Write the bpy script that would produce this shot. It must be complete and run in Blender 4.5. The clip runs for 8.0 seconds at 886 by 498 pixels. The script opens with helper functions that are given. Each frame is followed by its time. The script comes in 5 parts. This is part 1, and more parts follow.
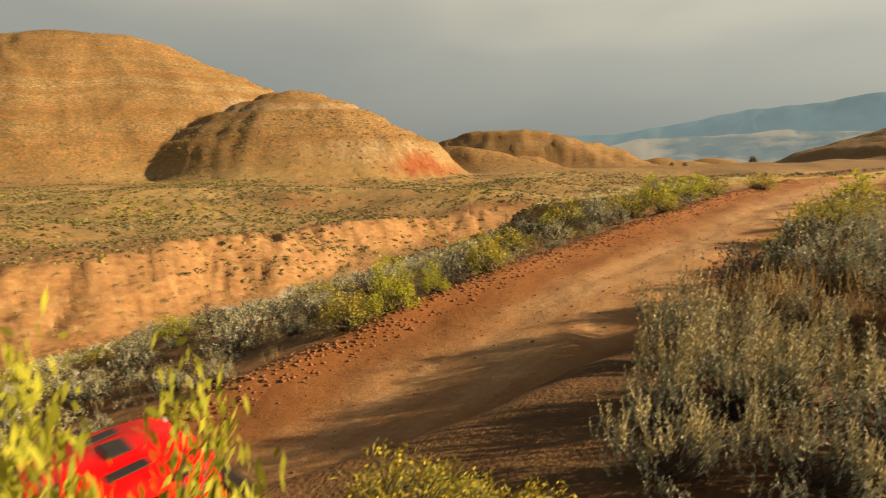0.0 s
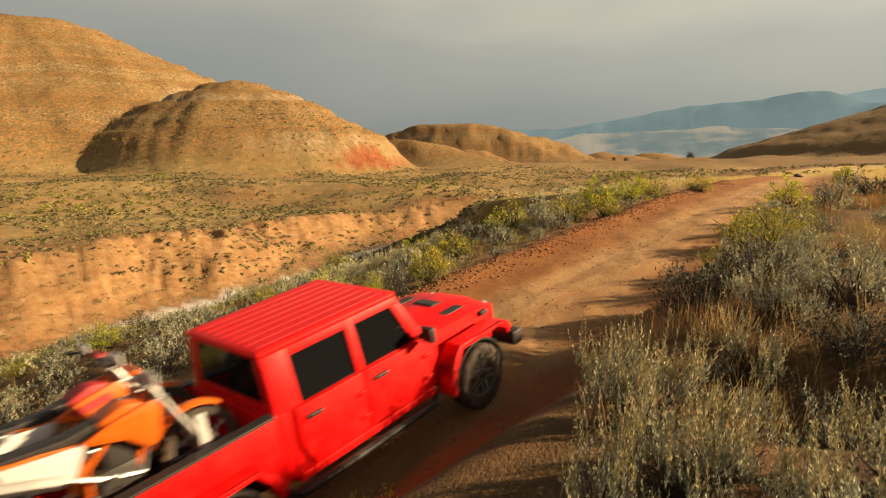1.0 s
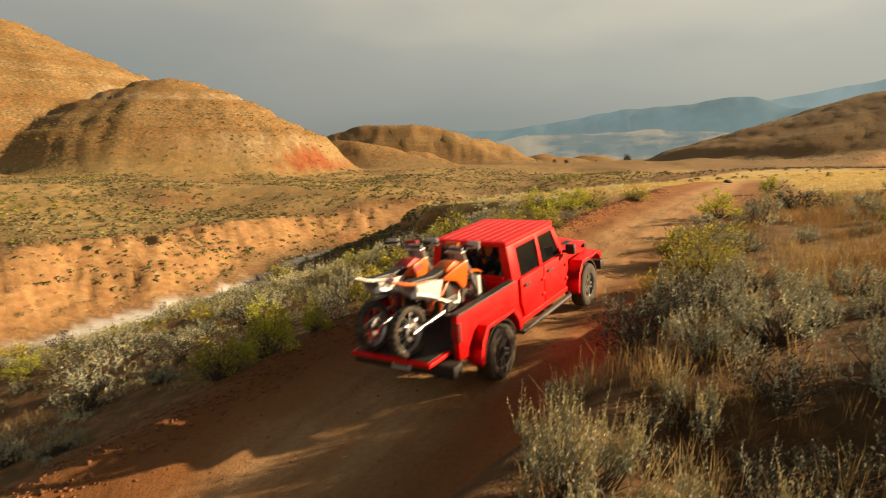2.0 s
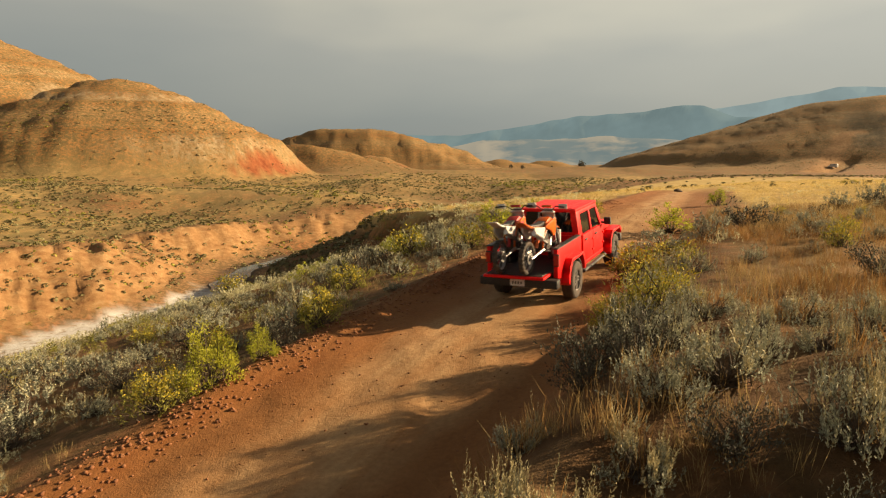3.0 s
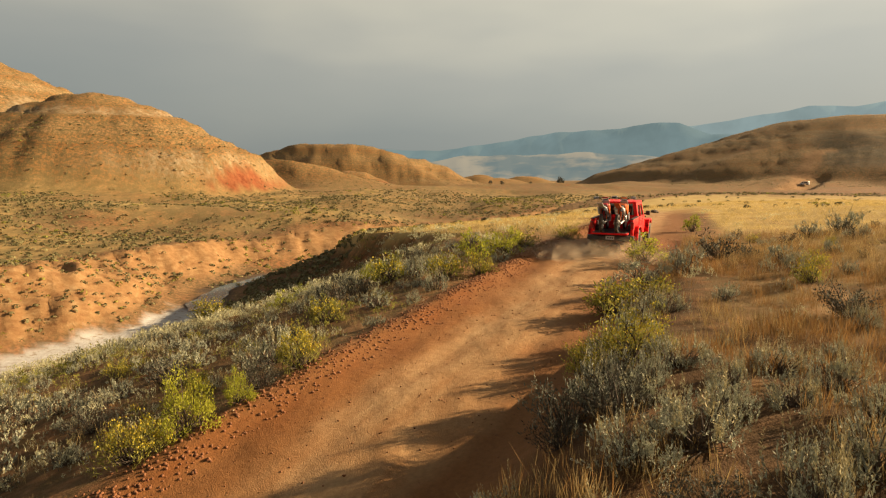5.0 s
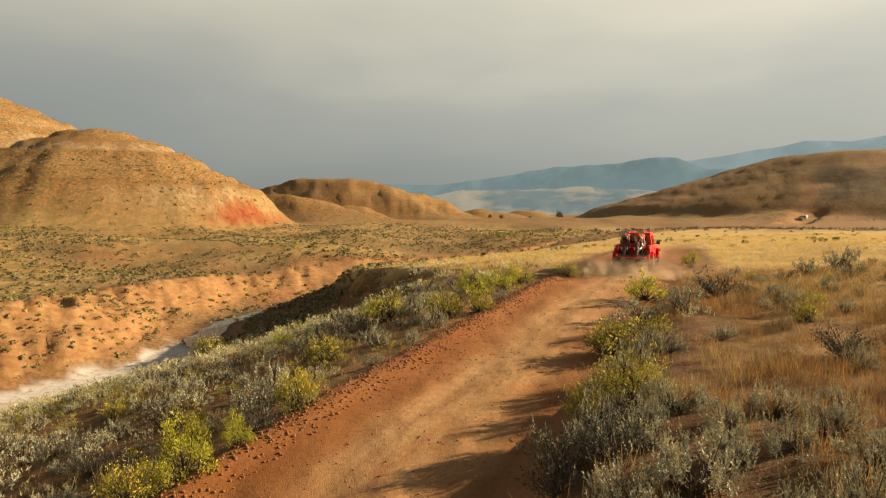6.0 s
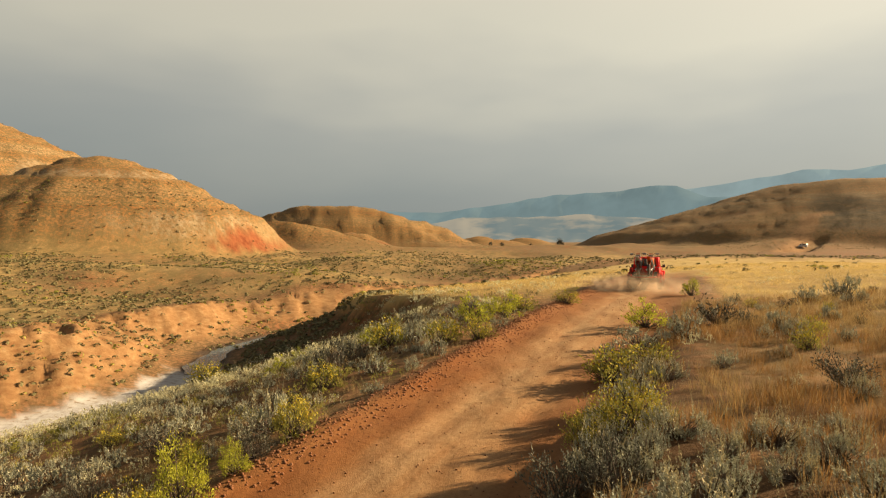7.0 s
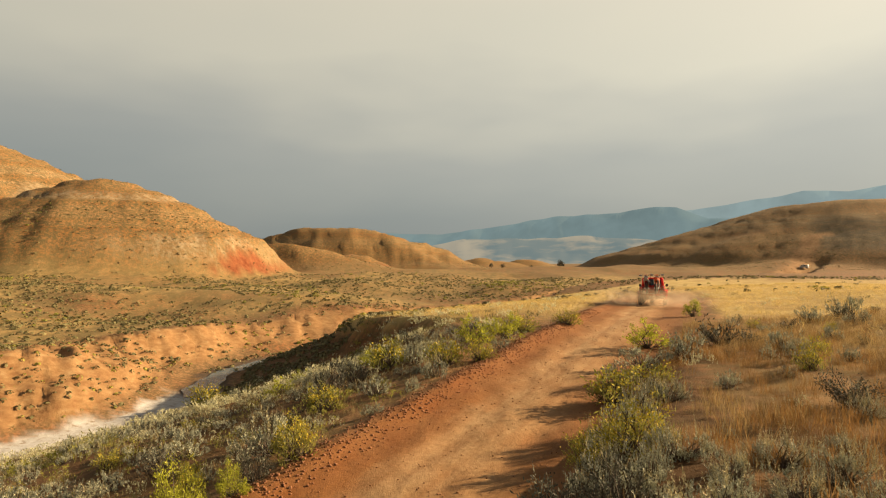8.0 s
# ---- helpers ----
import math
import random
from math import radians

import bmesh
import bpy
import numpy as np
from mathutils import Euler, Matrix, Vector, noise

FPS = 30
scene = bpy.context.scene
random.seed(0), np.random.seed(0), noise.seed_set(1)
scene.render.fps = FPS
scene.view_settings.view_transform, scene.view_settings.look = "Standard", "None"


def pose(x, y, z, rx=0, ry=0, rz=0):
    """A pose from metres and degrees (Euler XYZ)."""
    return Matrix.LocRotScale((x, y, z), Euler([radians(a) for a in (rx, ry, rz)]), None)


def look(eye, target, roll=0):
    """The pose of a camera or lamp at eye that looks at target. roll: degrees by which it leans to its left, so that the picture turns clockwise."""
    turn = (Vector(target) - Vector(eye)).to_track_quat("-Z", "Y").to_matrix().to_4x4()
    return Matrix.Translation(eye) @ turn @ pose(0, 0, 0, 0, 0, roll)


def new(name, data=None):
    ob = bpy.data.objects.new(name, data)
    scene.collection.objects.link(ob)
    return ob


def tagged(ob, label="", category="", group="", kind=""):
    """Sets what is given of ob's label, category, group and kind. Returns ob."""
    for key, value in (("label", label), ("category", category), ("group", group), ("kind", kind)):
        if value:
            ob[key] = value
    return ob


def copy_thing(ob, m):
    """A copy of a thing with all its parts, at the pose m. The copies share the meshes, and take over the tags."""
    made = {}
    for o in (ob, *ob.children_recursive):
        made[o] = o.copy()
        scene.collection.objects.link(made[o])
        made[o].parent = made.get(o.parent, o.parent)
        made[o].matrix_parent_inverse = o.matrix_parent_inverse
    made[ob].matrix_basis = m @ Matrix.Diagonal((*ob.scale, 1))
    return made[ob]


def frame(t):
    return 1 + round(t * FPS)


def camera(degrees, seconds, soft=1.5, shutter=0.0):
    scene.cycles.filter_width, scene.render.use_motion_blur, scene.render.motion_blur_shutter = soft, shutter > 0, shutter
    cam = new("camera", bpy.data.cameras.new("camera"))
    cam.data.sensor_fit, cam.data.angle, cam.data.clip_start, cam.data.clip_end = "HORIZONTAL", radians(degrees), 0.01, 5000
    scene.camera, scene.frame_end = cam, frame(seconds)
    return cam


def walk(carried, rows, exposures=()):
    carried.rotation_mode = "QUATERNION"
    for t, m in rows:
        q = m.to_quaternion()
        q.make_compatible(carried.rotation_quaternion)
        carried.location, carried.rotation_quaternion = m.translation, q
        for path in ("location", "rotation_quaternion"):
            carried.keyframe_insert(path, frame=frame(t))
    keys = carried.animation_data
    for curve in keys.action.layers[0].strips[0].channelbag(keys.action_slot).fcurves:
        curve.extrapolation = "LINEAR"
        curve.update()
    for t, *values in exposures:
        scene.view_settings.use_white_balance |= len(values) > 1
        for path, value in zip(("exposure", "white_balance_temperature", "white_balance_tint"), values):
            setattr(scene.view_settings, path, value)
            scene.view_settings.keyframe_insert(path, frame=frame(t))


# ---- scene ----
cam = camera(70.3, 8.0, soft=1.1, shutter=0.6)
PATH = [
    (0, (-1.393, -0.041, 1.119), (-1.922, 1.873, 0.879), -1.4),
    (0.5, (-1.377, 0.092, 1.26), (-1.8, 2.03, 1.004), -1.0),
    (1, (-1.367, 0.24, 1.443), (-1.733, 2.188, 1.177), -1.0),
    (1.5, (-1.368, 0.363, 1.627), (-1.663, 2.323, 1.357), -0.8),
    (2, (-1.338, 0.471, 1.815), (-1.529, 2.444, 1.549), -0.8),
    (3.5, (-1.232, 0.833, 2.246), (-1.26, 2.818, 1.998), -0.2),
    (4, (-1.226, 0.82, 2.393), (-1.238, 2.805, 2.149), -0.2),
    (4.5, (-1.234, 0.794, 2.509), (-1.229, 2.78, 2.27), -0.1),
    (6, (-1.217, 0.648, 2.755), (-1.208, 2.646, 2.654), -0.1),
    (6.5, (-1.194, 0.614, 2.764), (-1.187, 2.614, 2.71), -0.1),
    (7, (-1.192, 0.614, 2.744), (-1.185, 2.614, 2.73), -0.0),
    (7.5, (-1.198, 0.613, 2.73), (-1.192, 2.613, 2.751), -0.0),
    (8, (-1.188, 0.617, 2.716), (-1.183, 2.616, 2.771), -0.1),
]
walk(cam, [(t, look(eye, aim, roll)) for t, eye, aim, roll in PATH], exposures=[(0.0, 1.24, 7000, 10), (3.5, 1.22, 6850, 10), (8.0, 1.25, 6750, 10)])

# ---- light ----
SUN_AZ, SUN_EL = 75.0, 21.5          # degrees clockwise from +y, and above the horizon


def nodes_of(owner):
    owner.use_nodes = True
    tree = owner.node_tree
    tree.nodes.clear()
    return tree


def node(tree, kind, **values):
    n = tree.nodes.new(kind)
    for key, value in values.items():
        if key in n.inputs:
            n.inputs[key].default_value = value
    return n


def build_world():
    world = bpy.data.worlds.new("world")
    scene.world = world
    t = nodes_of(world)
    sky = t.nodes.new("ShaderNodeTexSky")
    sky.sky_type, sky.sun_disc = "NISHITA", False
    sky.sun_elevation, sky.sun_rotation = radians(SUN_EL), radians(SUN_AZ)
    sky.dust_density, sky.air_density, sky.ozone_density = 4.0, 1.2, 1.0
    # a layer of smoke over the whole sky: grey-blue low down, cream higher up
    co = t.nodes.new("ShaderNodeTexCoord")
    mp = t.nodes.new("ShaderNodeMapping")
    mp.inputs["Scale"].default_value = (1.0, 1.0, 3.2)
    nz = node(t, "ShaderNodeTexNoise", Scale=1.3, Detail=4.0, Roughness=0.5)
    sep = t.nodes.new("ShaderNodeSeparateXYZ")
    add = t.nodes.new("ShaderNodeMath")
    add.operation = "MULTIPLY_ADD"
    add.inputs[1].default_value = 0.30
    ramp = t.nodes.new("ShaderNodeValToRGB")
    el = ramp.color_ramp.elements
    el[0].position, el[0].color = 0.12, (0.225, 0.262, 0.265, 1)
    el[1].position, el[1].color = 0.95, (0.07, 0.08, 0.09, 1)
    for p, c in ((0.235, (0.255, 0.285, 0.285, 1)), (0.355, (0.36, 0.37, 0.34, 1)), (0.465, (0.60, 0.57, 0.46, 1)), (0.58, (0.66, 0.61, 0.48, 1)), (0.70, (0.27, 0.26, 0.23, 1)), (0.82, (0.12, 0.125, 0.125, 1))):
        e = el.new(p)
        e.color = c
    mix = t.nodes.new("ShaderNodeMixRGB")
    mix.inputs["Fac"].default_value = 0.90
    gain = t.nodes.new("ShaderNodeMixRGB")
    gain.blend_type = "MULTIPLY"
    gain.inputs["Fac"].default_value = 1.0
    gain.inputs["Color2"].default_value = (SMOKE_GAIN, SMOKE_GAIN, SMOKE_GAIN, 1)
    bg = node(t, "ShaderNodeBackground", Strength=0.0714)
    out = t.nodes.new("ShaderNodeOutputWorld")
    k = t.links.new
    side = node(t, "ShaderNodeMapRange", **{"From Min": -0.6, "From Max": 0.7, "To Min": 0.88, "To Max": 1.24})
    glow = t.nodes.new("ShaderNodeMixRGB")
    glow.blend_type = "MULTIPLY"
    glow.inputs["Fac"].default_value = 1.0
    k(sep.outputs["X"], side.inputs["Value"])
    k(gain.outputs["Color"], glow.inputs["Color1"])
    k(side.outputs["Result"], glow.inputs["Color2"])
    k(co.outputs["Generated"], mp.inputs["Vector"])
    k(mp.outputs["Vector"], nz.inputs["Vector"])
    k(co.outputs["Generated"], sep.inputs[0])
    k(nz.outputs["Fac"], add.inputs[0])
    k(sep.outputs["Z"], add.inputs[2])
    k(add.outputs[0], ramp.inputs["Fac"])
    k(ramp.outputs["Color"], gain.inputs["Color1"])
    k(sky.outputs["Color"], mix.inputs["Color1"])
    k(glow.outputs["Color"], mix.inputs["Color2"])
    k(mix.outputs["Color"], bg.inputs["Color"])
    k(bg.outputs[0], out.inputs["Surface"])


SMOKE_GAIN = 6.3
build_world()
lamp = bpy.data.lights.new("sun", "SUN")
lamp.energy, lamp.angle, lamp.color = 5.0, radians(0.7), (1.0, 0.77, 0.48)
sun = new("sun", lamp)
a, e = radians(SUN_AZ), radians(SUN_EL)
sun.matrix_world = look((60 * math.sin(a), 60 * math.cos(a), 40), (60 * math.sin(a) - math.sin(a) * math.cos(e), 60 * math.cos(a) - math.cos(a) * math.cos(e), 40 - math.sin(e)))

# ---- terrain ----


def lattice(ix, iy, seed):
    h = (ix * 374761393 + iy * 668265263 + seed * 982451653) & 0xFFFFFFFF
    h = ((h ^ (h >> 13)) * 1274126177) & 0xFFFFFFFF
    return ((h ^ (h >> 16)) & 0xFFFF) / 65535.0


def vnoise(x, y, seed=0):
    """Smooth noise from -1 to 1, one cell a unit."""
    x, y = np.asarray(x, float), np.asarray(y, float)
    ix, iy = np.floor(x).astype(np.int64), np.floor(y).astype(np.int64)
    fx, fy = x - ix, y - iy
    fx, fy = fx * fx * (3 - 2 * fx), fy * fy * (3 - 2 * fy)
    a, b = lattice(ix, iy, seed), lattice(ix + 1, iy, seed)
    c, d = lattice(ix, iy + 1, seed), lattice(ix + 1, iy + 1, seed)
    return 2 * ((a * (1 - fx) + b * fx) * (1 - fy) + (c * (1 - fx) + d * fx) * fy) - 1


def fbm(x, y, seed=0, octaves=4, gain=0.5):
    total, amp = 0.0, 1.0
    for o in range(octaves):
        total = total + amp * vnoise(x * 2 ** o + 17.3 * o, y * 2 ** o - 9.1 * o, seed + o)
        amp *= gain
    return total


def ease(a, b, v):
    t = np.clip((np.asarray(v, float) - a) / (b - a), 0, 1)
    return t * t * (3 - 2 * t)


# the road: s runs along it, lat across it to the right
ROAD_S = (-40, -20, -8, 0, 4, 9, 17.7, 24, 32.5, 39, 46, 52, 58, 66, 76, 90)
ROAD_L = (-8.5, -7.5, -7.0, -6.85, -6.7, -6.75, -7.25, -7.75, -8.6, -9.5, -10.6, -11.7, -12.5, -12.6, -11.0, -5.0)
ROAD_Z = (-8.0, -5.5, -3.8, -2.5, -1.8, -1.02, -0.38, -0.02, 0.18, 0.16, 0.05, -0.05, -0.1, -0.15, -0.3, -0.6)
FINE = np.arange(-40, 90, 0.25)
SOFT = np.exp(-np.linspace(-2.2, 2.2, 25) ** 2)
SOFT /= SOFT.sum()


def softened(values):
    v = np.interp(FINE, ROAD_S, values)
    return np.convolve(np.pad(v, 12, mode="reflect", reflect_type="odd"), SOFT, "valid")


FINE_L, FINE_Z = softened(ROAD_L), softened(ROAD_Z)
CREEK_X = (-110, -60, -42, -34, -29.5, -27.2, -25.8, -27, -22, -8, 15, 50, 110, 260)
CREEK_Y = (-40, -2, 18, 31, 43, 52, 63.6, 75, 90, 108, 130, 165, 230, 420)
SHELF_FALL = 0.105
EDGE_S = (-40, 0, 12, 16, 20, 25, 31, 40, 60, 90, 130)
EDGE_LAT = (-3.1, -3.1, -3.2, -3.7, -4.6, -6.5, -9.5, -17.0, -36, -46, -70)


def creek_distance(x, y):
    """Distance to the creek's middle, and on which side (1: the far side)."""
    best = np.full(np.shape(x), 1e9)
    side = np.ones(np.shape(x))
    for i in range(len(CREEK_X) - 1):
        ax, ay, bx, by = CREEK_X[i], CREEK_Y[i], CREEK_X[i + 1], CREEK_Y[i + 1]
        dx, dy = bx - ax, by - ay
        t = np.clip(((x - ax) * dx + (y - ay) * dy) / (dx * dx + dy * dy), 0, 1)
        d = np.hypot(x - ax - t * dx, y - ay - t * dy)
        s = np.sign(dx * (y - ay) - dy * (x - ax))
        closer = d < best
        best, side = np.where(closer, d, best), np.where(closer, s, side)
    return best, side


def along(x, y):
    s = 0.5 * x + 0.8660254 * y
    lat = 0.8660254 * x - 0.5 * y - np.interp(s, FINE, FINE_L)
    return s, lat


def cone(x, y, cx, cy, rx, ry, turn, height, flat=0.0, power=1.0, gully=0.009):
    """A hill with straight flanks and a flat or round top."""
    c, s = math.cos(radians(turn)), math.sin(radians(turn))
    u, v = ((x - cx) * c + (y - cy) * s) / rx, (-(x - cx) * s + (y - cy) * c) / ry
    ang = np.arctan2(v, u)
    r = np.hypot(u, v) * (1 + 0.05 * vnoise(ang * 2.2 + cx, height, 5) + 0.025 * vnoise(ang * 7 + cx, height, 6))
    t = np.clip((1 - r) / (1 - flat), 0, 1)
    t = np.where(t < 0.18, t * t / 0.36, t - 0.09)
    t = np.where(t > 0.81, 0.81 + 0.10 * (1 - np.exp(-(t - 0.81) / 0.10)), t) / 0.91
    ridge = np.abs(vnoise(ang * 21 + 1.6 * vnoise(u * 4, v * 4, 8) + cx, u * 2.0 + v * 2, 7)) + 0.6 * np.abs(vnoise(ang * 55 + 2.5 * vnoise(u * 6, v * 6, 18) + cx, u * 3 + v * 3, 9))
    return height * (t ** power - gully * (1 - ridge) * np.clip(t * (1.05 - t) * 4, 0, 1))


def ground_parts(x, y):
    """Height of the ground, and the masks that colour it."""
    x, y = np.asarray(x, float), np.asarray(y, float)
    s, lat = along(x, y)
    r = np.hypot(x, y)
    rz = np.interp(s, FINE, FINE_Z)
    on_road = 1 - ease(55, 75, s)
    # the bench to the right of the road
    base = np.interp(s, (-30, -5, 0, 10, 18, 28, 60), (-1.2, -0.35, -0.12, 0.0, 0.15, 0.25, 0.10))
    rise = 0.125 * np.log1p(np.exp(np.clip((lat - 6.0) / 1.5, -30, 60))) * 1.5
    rise = np.minimum(rise, 3.2 + 0 * rise) * np.exp(-(np.maximum(s - 32, 0) / 38) ** 2)
    right = base + rise - 0.38 * np.exp(-((x - 0.5) / 0.9) ** 2 - ((y - 4.7) / 0.75) ** 2) + 0.10 * fbm(x / 2.3, y / 2.3, 3) * ease(2.2, 5, lat)
    # the shelf to the left, its edge, and the slope down to the creek
    dc, side = creek_distance(x + 1.8 * fbm(x / 14, y / 14, 31, 3), y + 1.8 * fbm(x / 14 + 7, y / 14, 32, 3))
    edge = np.interp(s, EDGE_S, EDGE_LAT) + (0.25 + 0.09 * np.clip(s - 16, 0, 20)) * vnoise(s / 3.1, lat / 9, 41)
    beyond = np.maximum(np.maximum(edge - lat, 15 - dc), 0) * (np.abs(lat) > 2.6)
    floor_z = -10.0 + 0.012 * np.maximum(y - 60, 0) + 0.03 * np.minimum(y - 40, 0)
    w = beyond / (beyond + np.maximum(dc - 2.0, 0.01))
    steep = 1.2 * ease(26, 36, s) * ease(0, 4.0, beyond) * (1 - ease(0.2, 0.9, w))
    fall = w ** 1.15
    shelf = rz * (1 - ease(45, 70, s)) + ease(45, 70, s) * (-0.25) - SHELF_FALL * np.maximum(-lat - 6, 0) * ease(18, 30, s)
    left = shelf * (1 - fall) + floor_z * fall - steep + 0.22 * fbm(x / 3.3, y / 3.3, 12) * ease(0.3, 3, beyond) * (1 - ease(0.75, 1, w))
    # the far bank: a bench, a raw cut face, then a plain that climbs to the hills
    dcw = dc + 1.5 * fbm(x / 6, y / 6, 51, 3) * ease(3, 8, dc)
    gully = 0.8 * np.abs(vnoise(x / 2.2 + 0.3 * y, y / 5.0, 52))
    height_cut = 2.6 + 1.5 * vnoise(x / 26, y / 26, 53)
    far = floor_z + 0.6 * ease(2.4, 5, dc) + 1.0 * ease(4, 9, dcw) + height_cut * (0.45 * ease(4.5, 13, dcw + gully) + 0.55 * ease(10, 15, dcw + 1.6 * gully)) + 0.040 * np.clip(dc - 12, 0, 130) + 0.55 * fbm(x / 13, y / 13, 54) * ease(10, 30, dc)
    flat_far = -0.6 + 0.5 * fbm(x / 60, y / 60, 55) + 0 * x
    far = far + (flat_far - far) * ease(100, 170, dc)
    near = np.where(lat > 0, right, left)
    near = near + (flat_far - near) * ease(95, 150, r)
    z = np.where(side > 0, far, near)
    raw = ease(3, 6, dcw) * (1 - ease(15, 22, dcw)) * (side > 0)
    cleft = (1 - np.abs(vnoise(x / 2.9 + 0.9 * vnoise(x / 5, y / 5, 57), y / 5.2, 56))) ** 4
    z = z - raw * (0.38 * cleft + 0.35 * (1 - np.abs(vnoise(x / 1.1, y / 1.7, 58))) ** 3 - 0.35)
    z = np.where(dc < 2.4, np.minimum(z, floor_z + 0.02 * dc * dc), z)
    # the road itself with its ruts and the clods graded to its left edge
    bed = rz + 0.03 * fbm(s / 1.2, lat / 0.7, 61, 3) - 0.035 * np.exp(-((lat - 0.78) / 0.3) ** 2) - 0.035 * np.exp(-((lat + 0.78) / 0.3) ** 2)
    berm = 0.15 * np.exp(-((lat + 2.75) / 0.42) ** 2) * (1 + 0.35 * fbm(s / 2.2, lat / 0.9, 62, 3))
    wl = ease(-3.5, -2.4, lat)
    wr = 1 - ease(1.5, 3.6 + 0.25 * vnoise(s / 1.7, 3.3, 63), lat)
    road = wl * wr * on_road
    z = z * (1 - road) + bed * road + berm * on_road * (1 - ease(2, 3, beyond))
    # hills
    mesa = cone(x, y, -125, 229.6, 77, 67, 26, 36.5, 0.10, 0.74, 0.006)
    mound = cone(x, y, -52, 345, 46, 36, -8, 12, 0.15)
    hill = np.maximum(mesa, cone(x, y, -262, 262, 190, 150, 10, 74.5, 0.16, 0.9, 0.003))
    hill = np.maximum(hill, cone(x, y, -335, 140, 130, 120, 0, 40, 0.1, 0.9))
    hill = np.maximum(hill, mound)
    hill = np.maximum(hill, cone(x, y, -74, 296, 84, 46, -22, 14.5, 0.12, 0.9, 0.008))
    hill = np.maximum(hill, cone(x, y, -94, 500, 165, 85, -16, 35.8, 0.12, 1.0, 0.010))
    hill = np.maximum(hill, cone(x, y, -12, 560, 185, 60, -30, 8, 0.12))
    hill = np.maximum(hill, cone(x, y, 383, 571.5, 292.5, 300, 8, 60.5, 0.24, 1.04, 0.010))
    hill = np.maximum(hill, cone(x, y, 235, 400, 175, 95, 12, 9, 0.10, 1.0, 0.008))
    hill = np.maximum(hill, cone(x, y, 60, 900, 120, 40, 12, 15, 0.05))
    hill = np.maximum(hill, cone(x, y, 130, 1000, 90, 40, 0, 17, 0.05))
    rough = fbm(x / 42, y / 42, 71, 5, 0.52)
    rill = np.abs(vnoise(x / 7.5 + 0.8 * vnoise(x / 30, y / 30, 74), y / 16, 72)) + 0.5 * np.abs(vnoise(x / 3.2, y / 9, 73))
    up = ease(0.5, 12, hill)
    # hard beds stand out as low ledges, soft ones are worn back between them
    ledge = hill + 3.0 * vnoise(x / 45, y / 45, 75)
    worn = 1 - 0.6 * ease(60, 160, x)
    hill = hill + up * worn * ((1.3 + 1.4 * (r > 400)) * rough - 0.75 * (1 - rill) + 0.45 * np.sin(ledge * 1.05) + 0.3 * np.sin(ledge * 2.3 + 1))
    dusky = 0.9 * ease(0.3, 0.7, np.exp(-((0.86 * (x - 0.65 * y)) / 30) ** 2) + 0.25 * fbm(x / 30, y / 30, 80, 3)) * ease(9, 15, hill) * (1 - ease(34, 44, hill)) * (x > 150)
    low_bed = hill + 2.0 * vnoise(x / 5, y / 9, 76)
    rust = np.exp(-(((x + 66) / 8) ** 4)) * ease(4.2, 5.5, low_bed) * (1 - ease(8.0, 9.5, low_bed)) * (y < 260) * (y > 150)
    rust = np.maximum(rust, 0.75 * ease(1.5, 4, mound) * ease(-0.6, 0.2, vnoise(x / 14, y / 14, 77)))
    pale = ease(25.5, 27.5, mesa + 1.6 * vnoise(x / 9, y / 9, 78)) * (1 - ease(28.5, 29.5, mesa)) * 0.8
    pale = np.maximum(pale, np.exp(-(((x + 80) / 20) ** 2)) * ease(8.0, 9.5, low_bed) * (1 - ease(11, 13.5, low_bed)) * 0.75 * (y < 260) * (y > 150))
    z = np.where(hill > 0.01, np.maximum(z, z * (1 - up) + (hill - 0.6) * up + 0 * z), z)
    z = z + 0.012 * np.maximum(r - 1100, 0) * ease(1100, 1500, r)
    grass = ease(-1.2, 0.8, -beyond + 0.5 + 1.6 * vnoise(x / 5, y / 5, 81)) * ease(26, 38, s) * ease(3.2, 4.5, np.abs(lat)) * (1 - ease(150, 230, r)) * (side < 0)
    grass = np.maximum(grass, ease(3.5, 7, lat + 1.5 * vnoise(x / 3, y / 3, 86)) * ease(6, 15, s) * (1 - ease(150, 230, r)) * (0.32 + 0.16 * vnoise(x / 2.4, y / 2.4, 90) + 0.5 * ease(22, 36, s)))
    grass = np.maximum(grass, (0.32 + 0.35 * vnoise(x / 22, y / 22, 88)) * ease(15, 26, dc + 6 * vnoise(x / 12, y / 12, 84)) * (side > 0) * (1 - ease(230, 300, r)))
    grass = np.maximum(grass, ease(50, 60, y + 0.2 * x + 4 * vnoise(x / 9, y / 9, 89)) * (1 - ease(140, 190, r)) * (side < 0) * (1 - ease(0.5, 3.0, beyond)) * (dc > 12))
    bare = ease(0.3, 0.9, (ease(3, 6, dcw) * (1 - ease(14, 18, dcw)) + 0.35 * vnoise(x / 5, y / 5, 82)) * (side > 0))
    salt = (1 - ease(2.4, 3.7, dc + 0.9 * fbm(x / 1.7, y / 1.7, 83, 3))) * (1 - ease(62, 66, y)) * ease(37, 42, y)
    wet = (1 - ease(1.2, 2.0, dc + 0.5 * fbm(x / 2, y / 2, 85, 3))) * ease(61, 65, y) * (1 - ease(84, 92, y))
    # where dark litter and the brush's painted shade cover the earth
    duff_shade = np.maximum(ease(2.2, 3.4, lat) * (1 - ease(10, 24, s + 4 * vnoise(x / 4, y / 4, 87))), 0.55 * ease(0.5, 3, beyond) * (side < 0) * (1 - ease(0.8, 0.95, w))) * (r < 120)
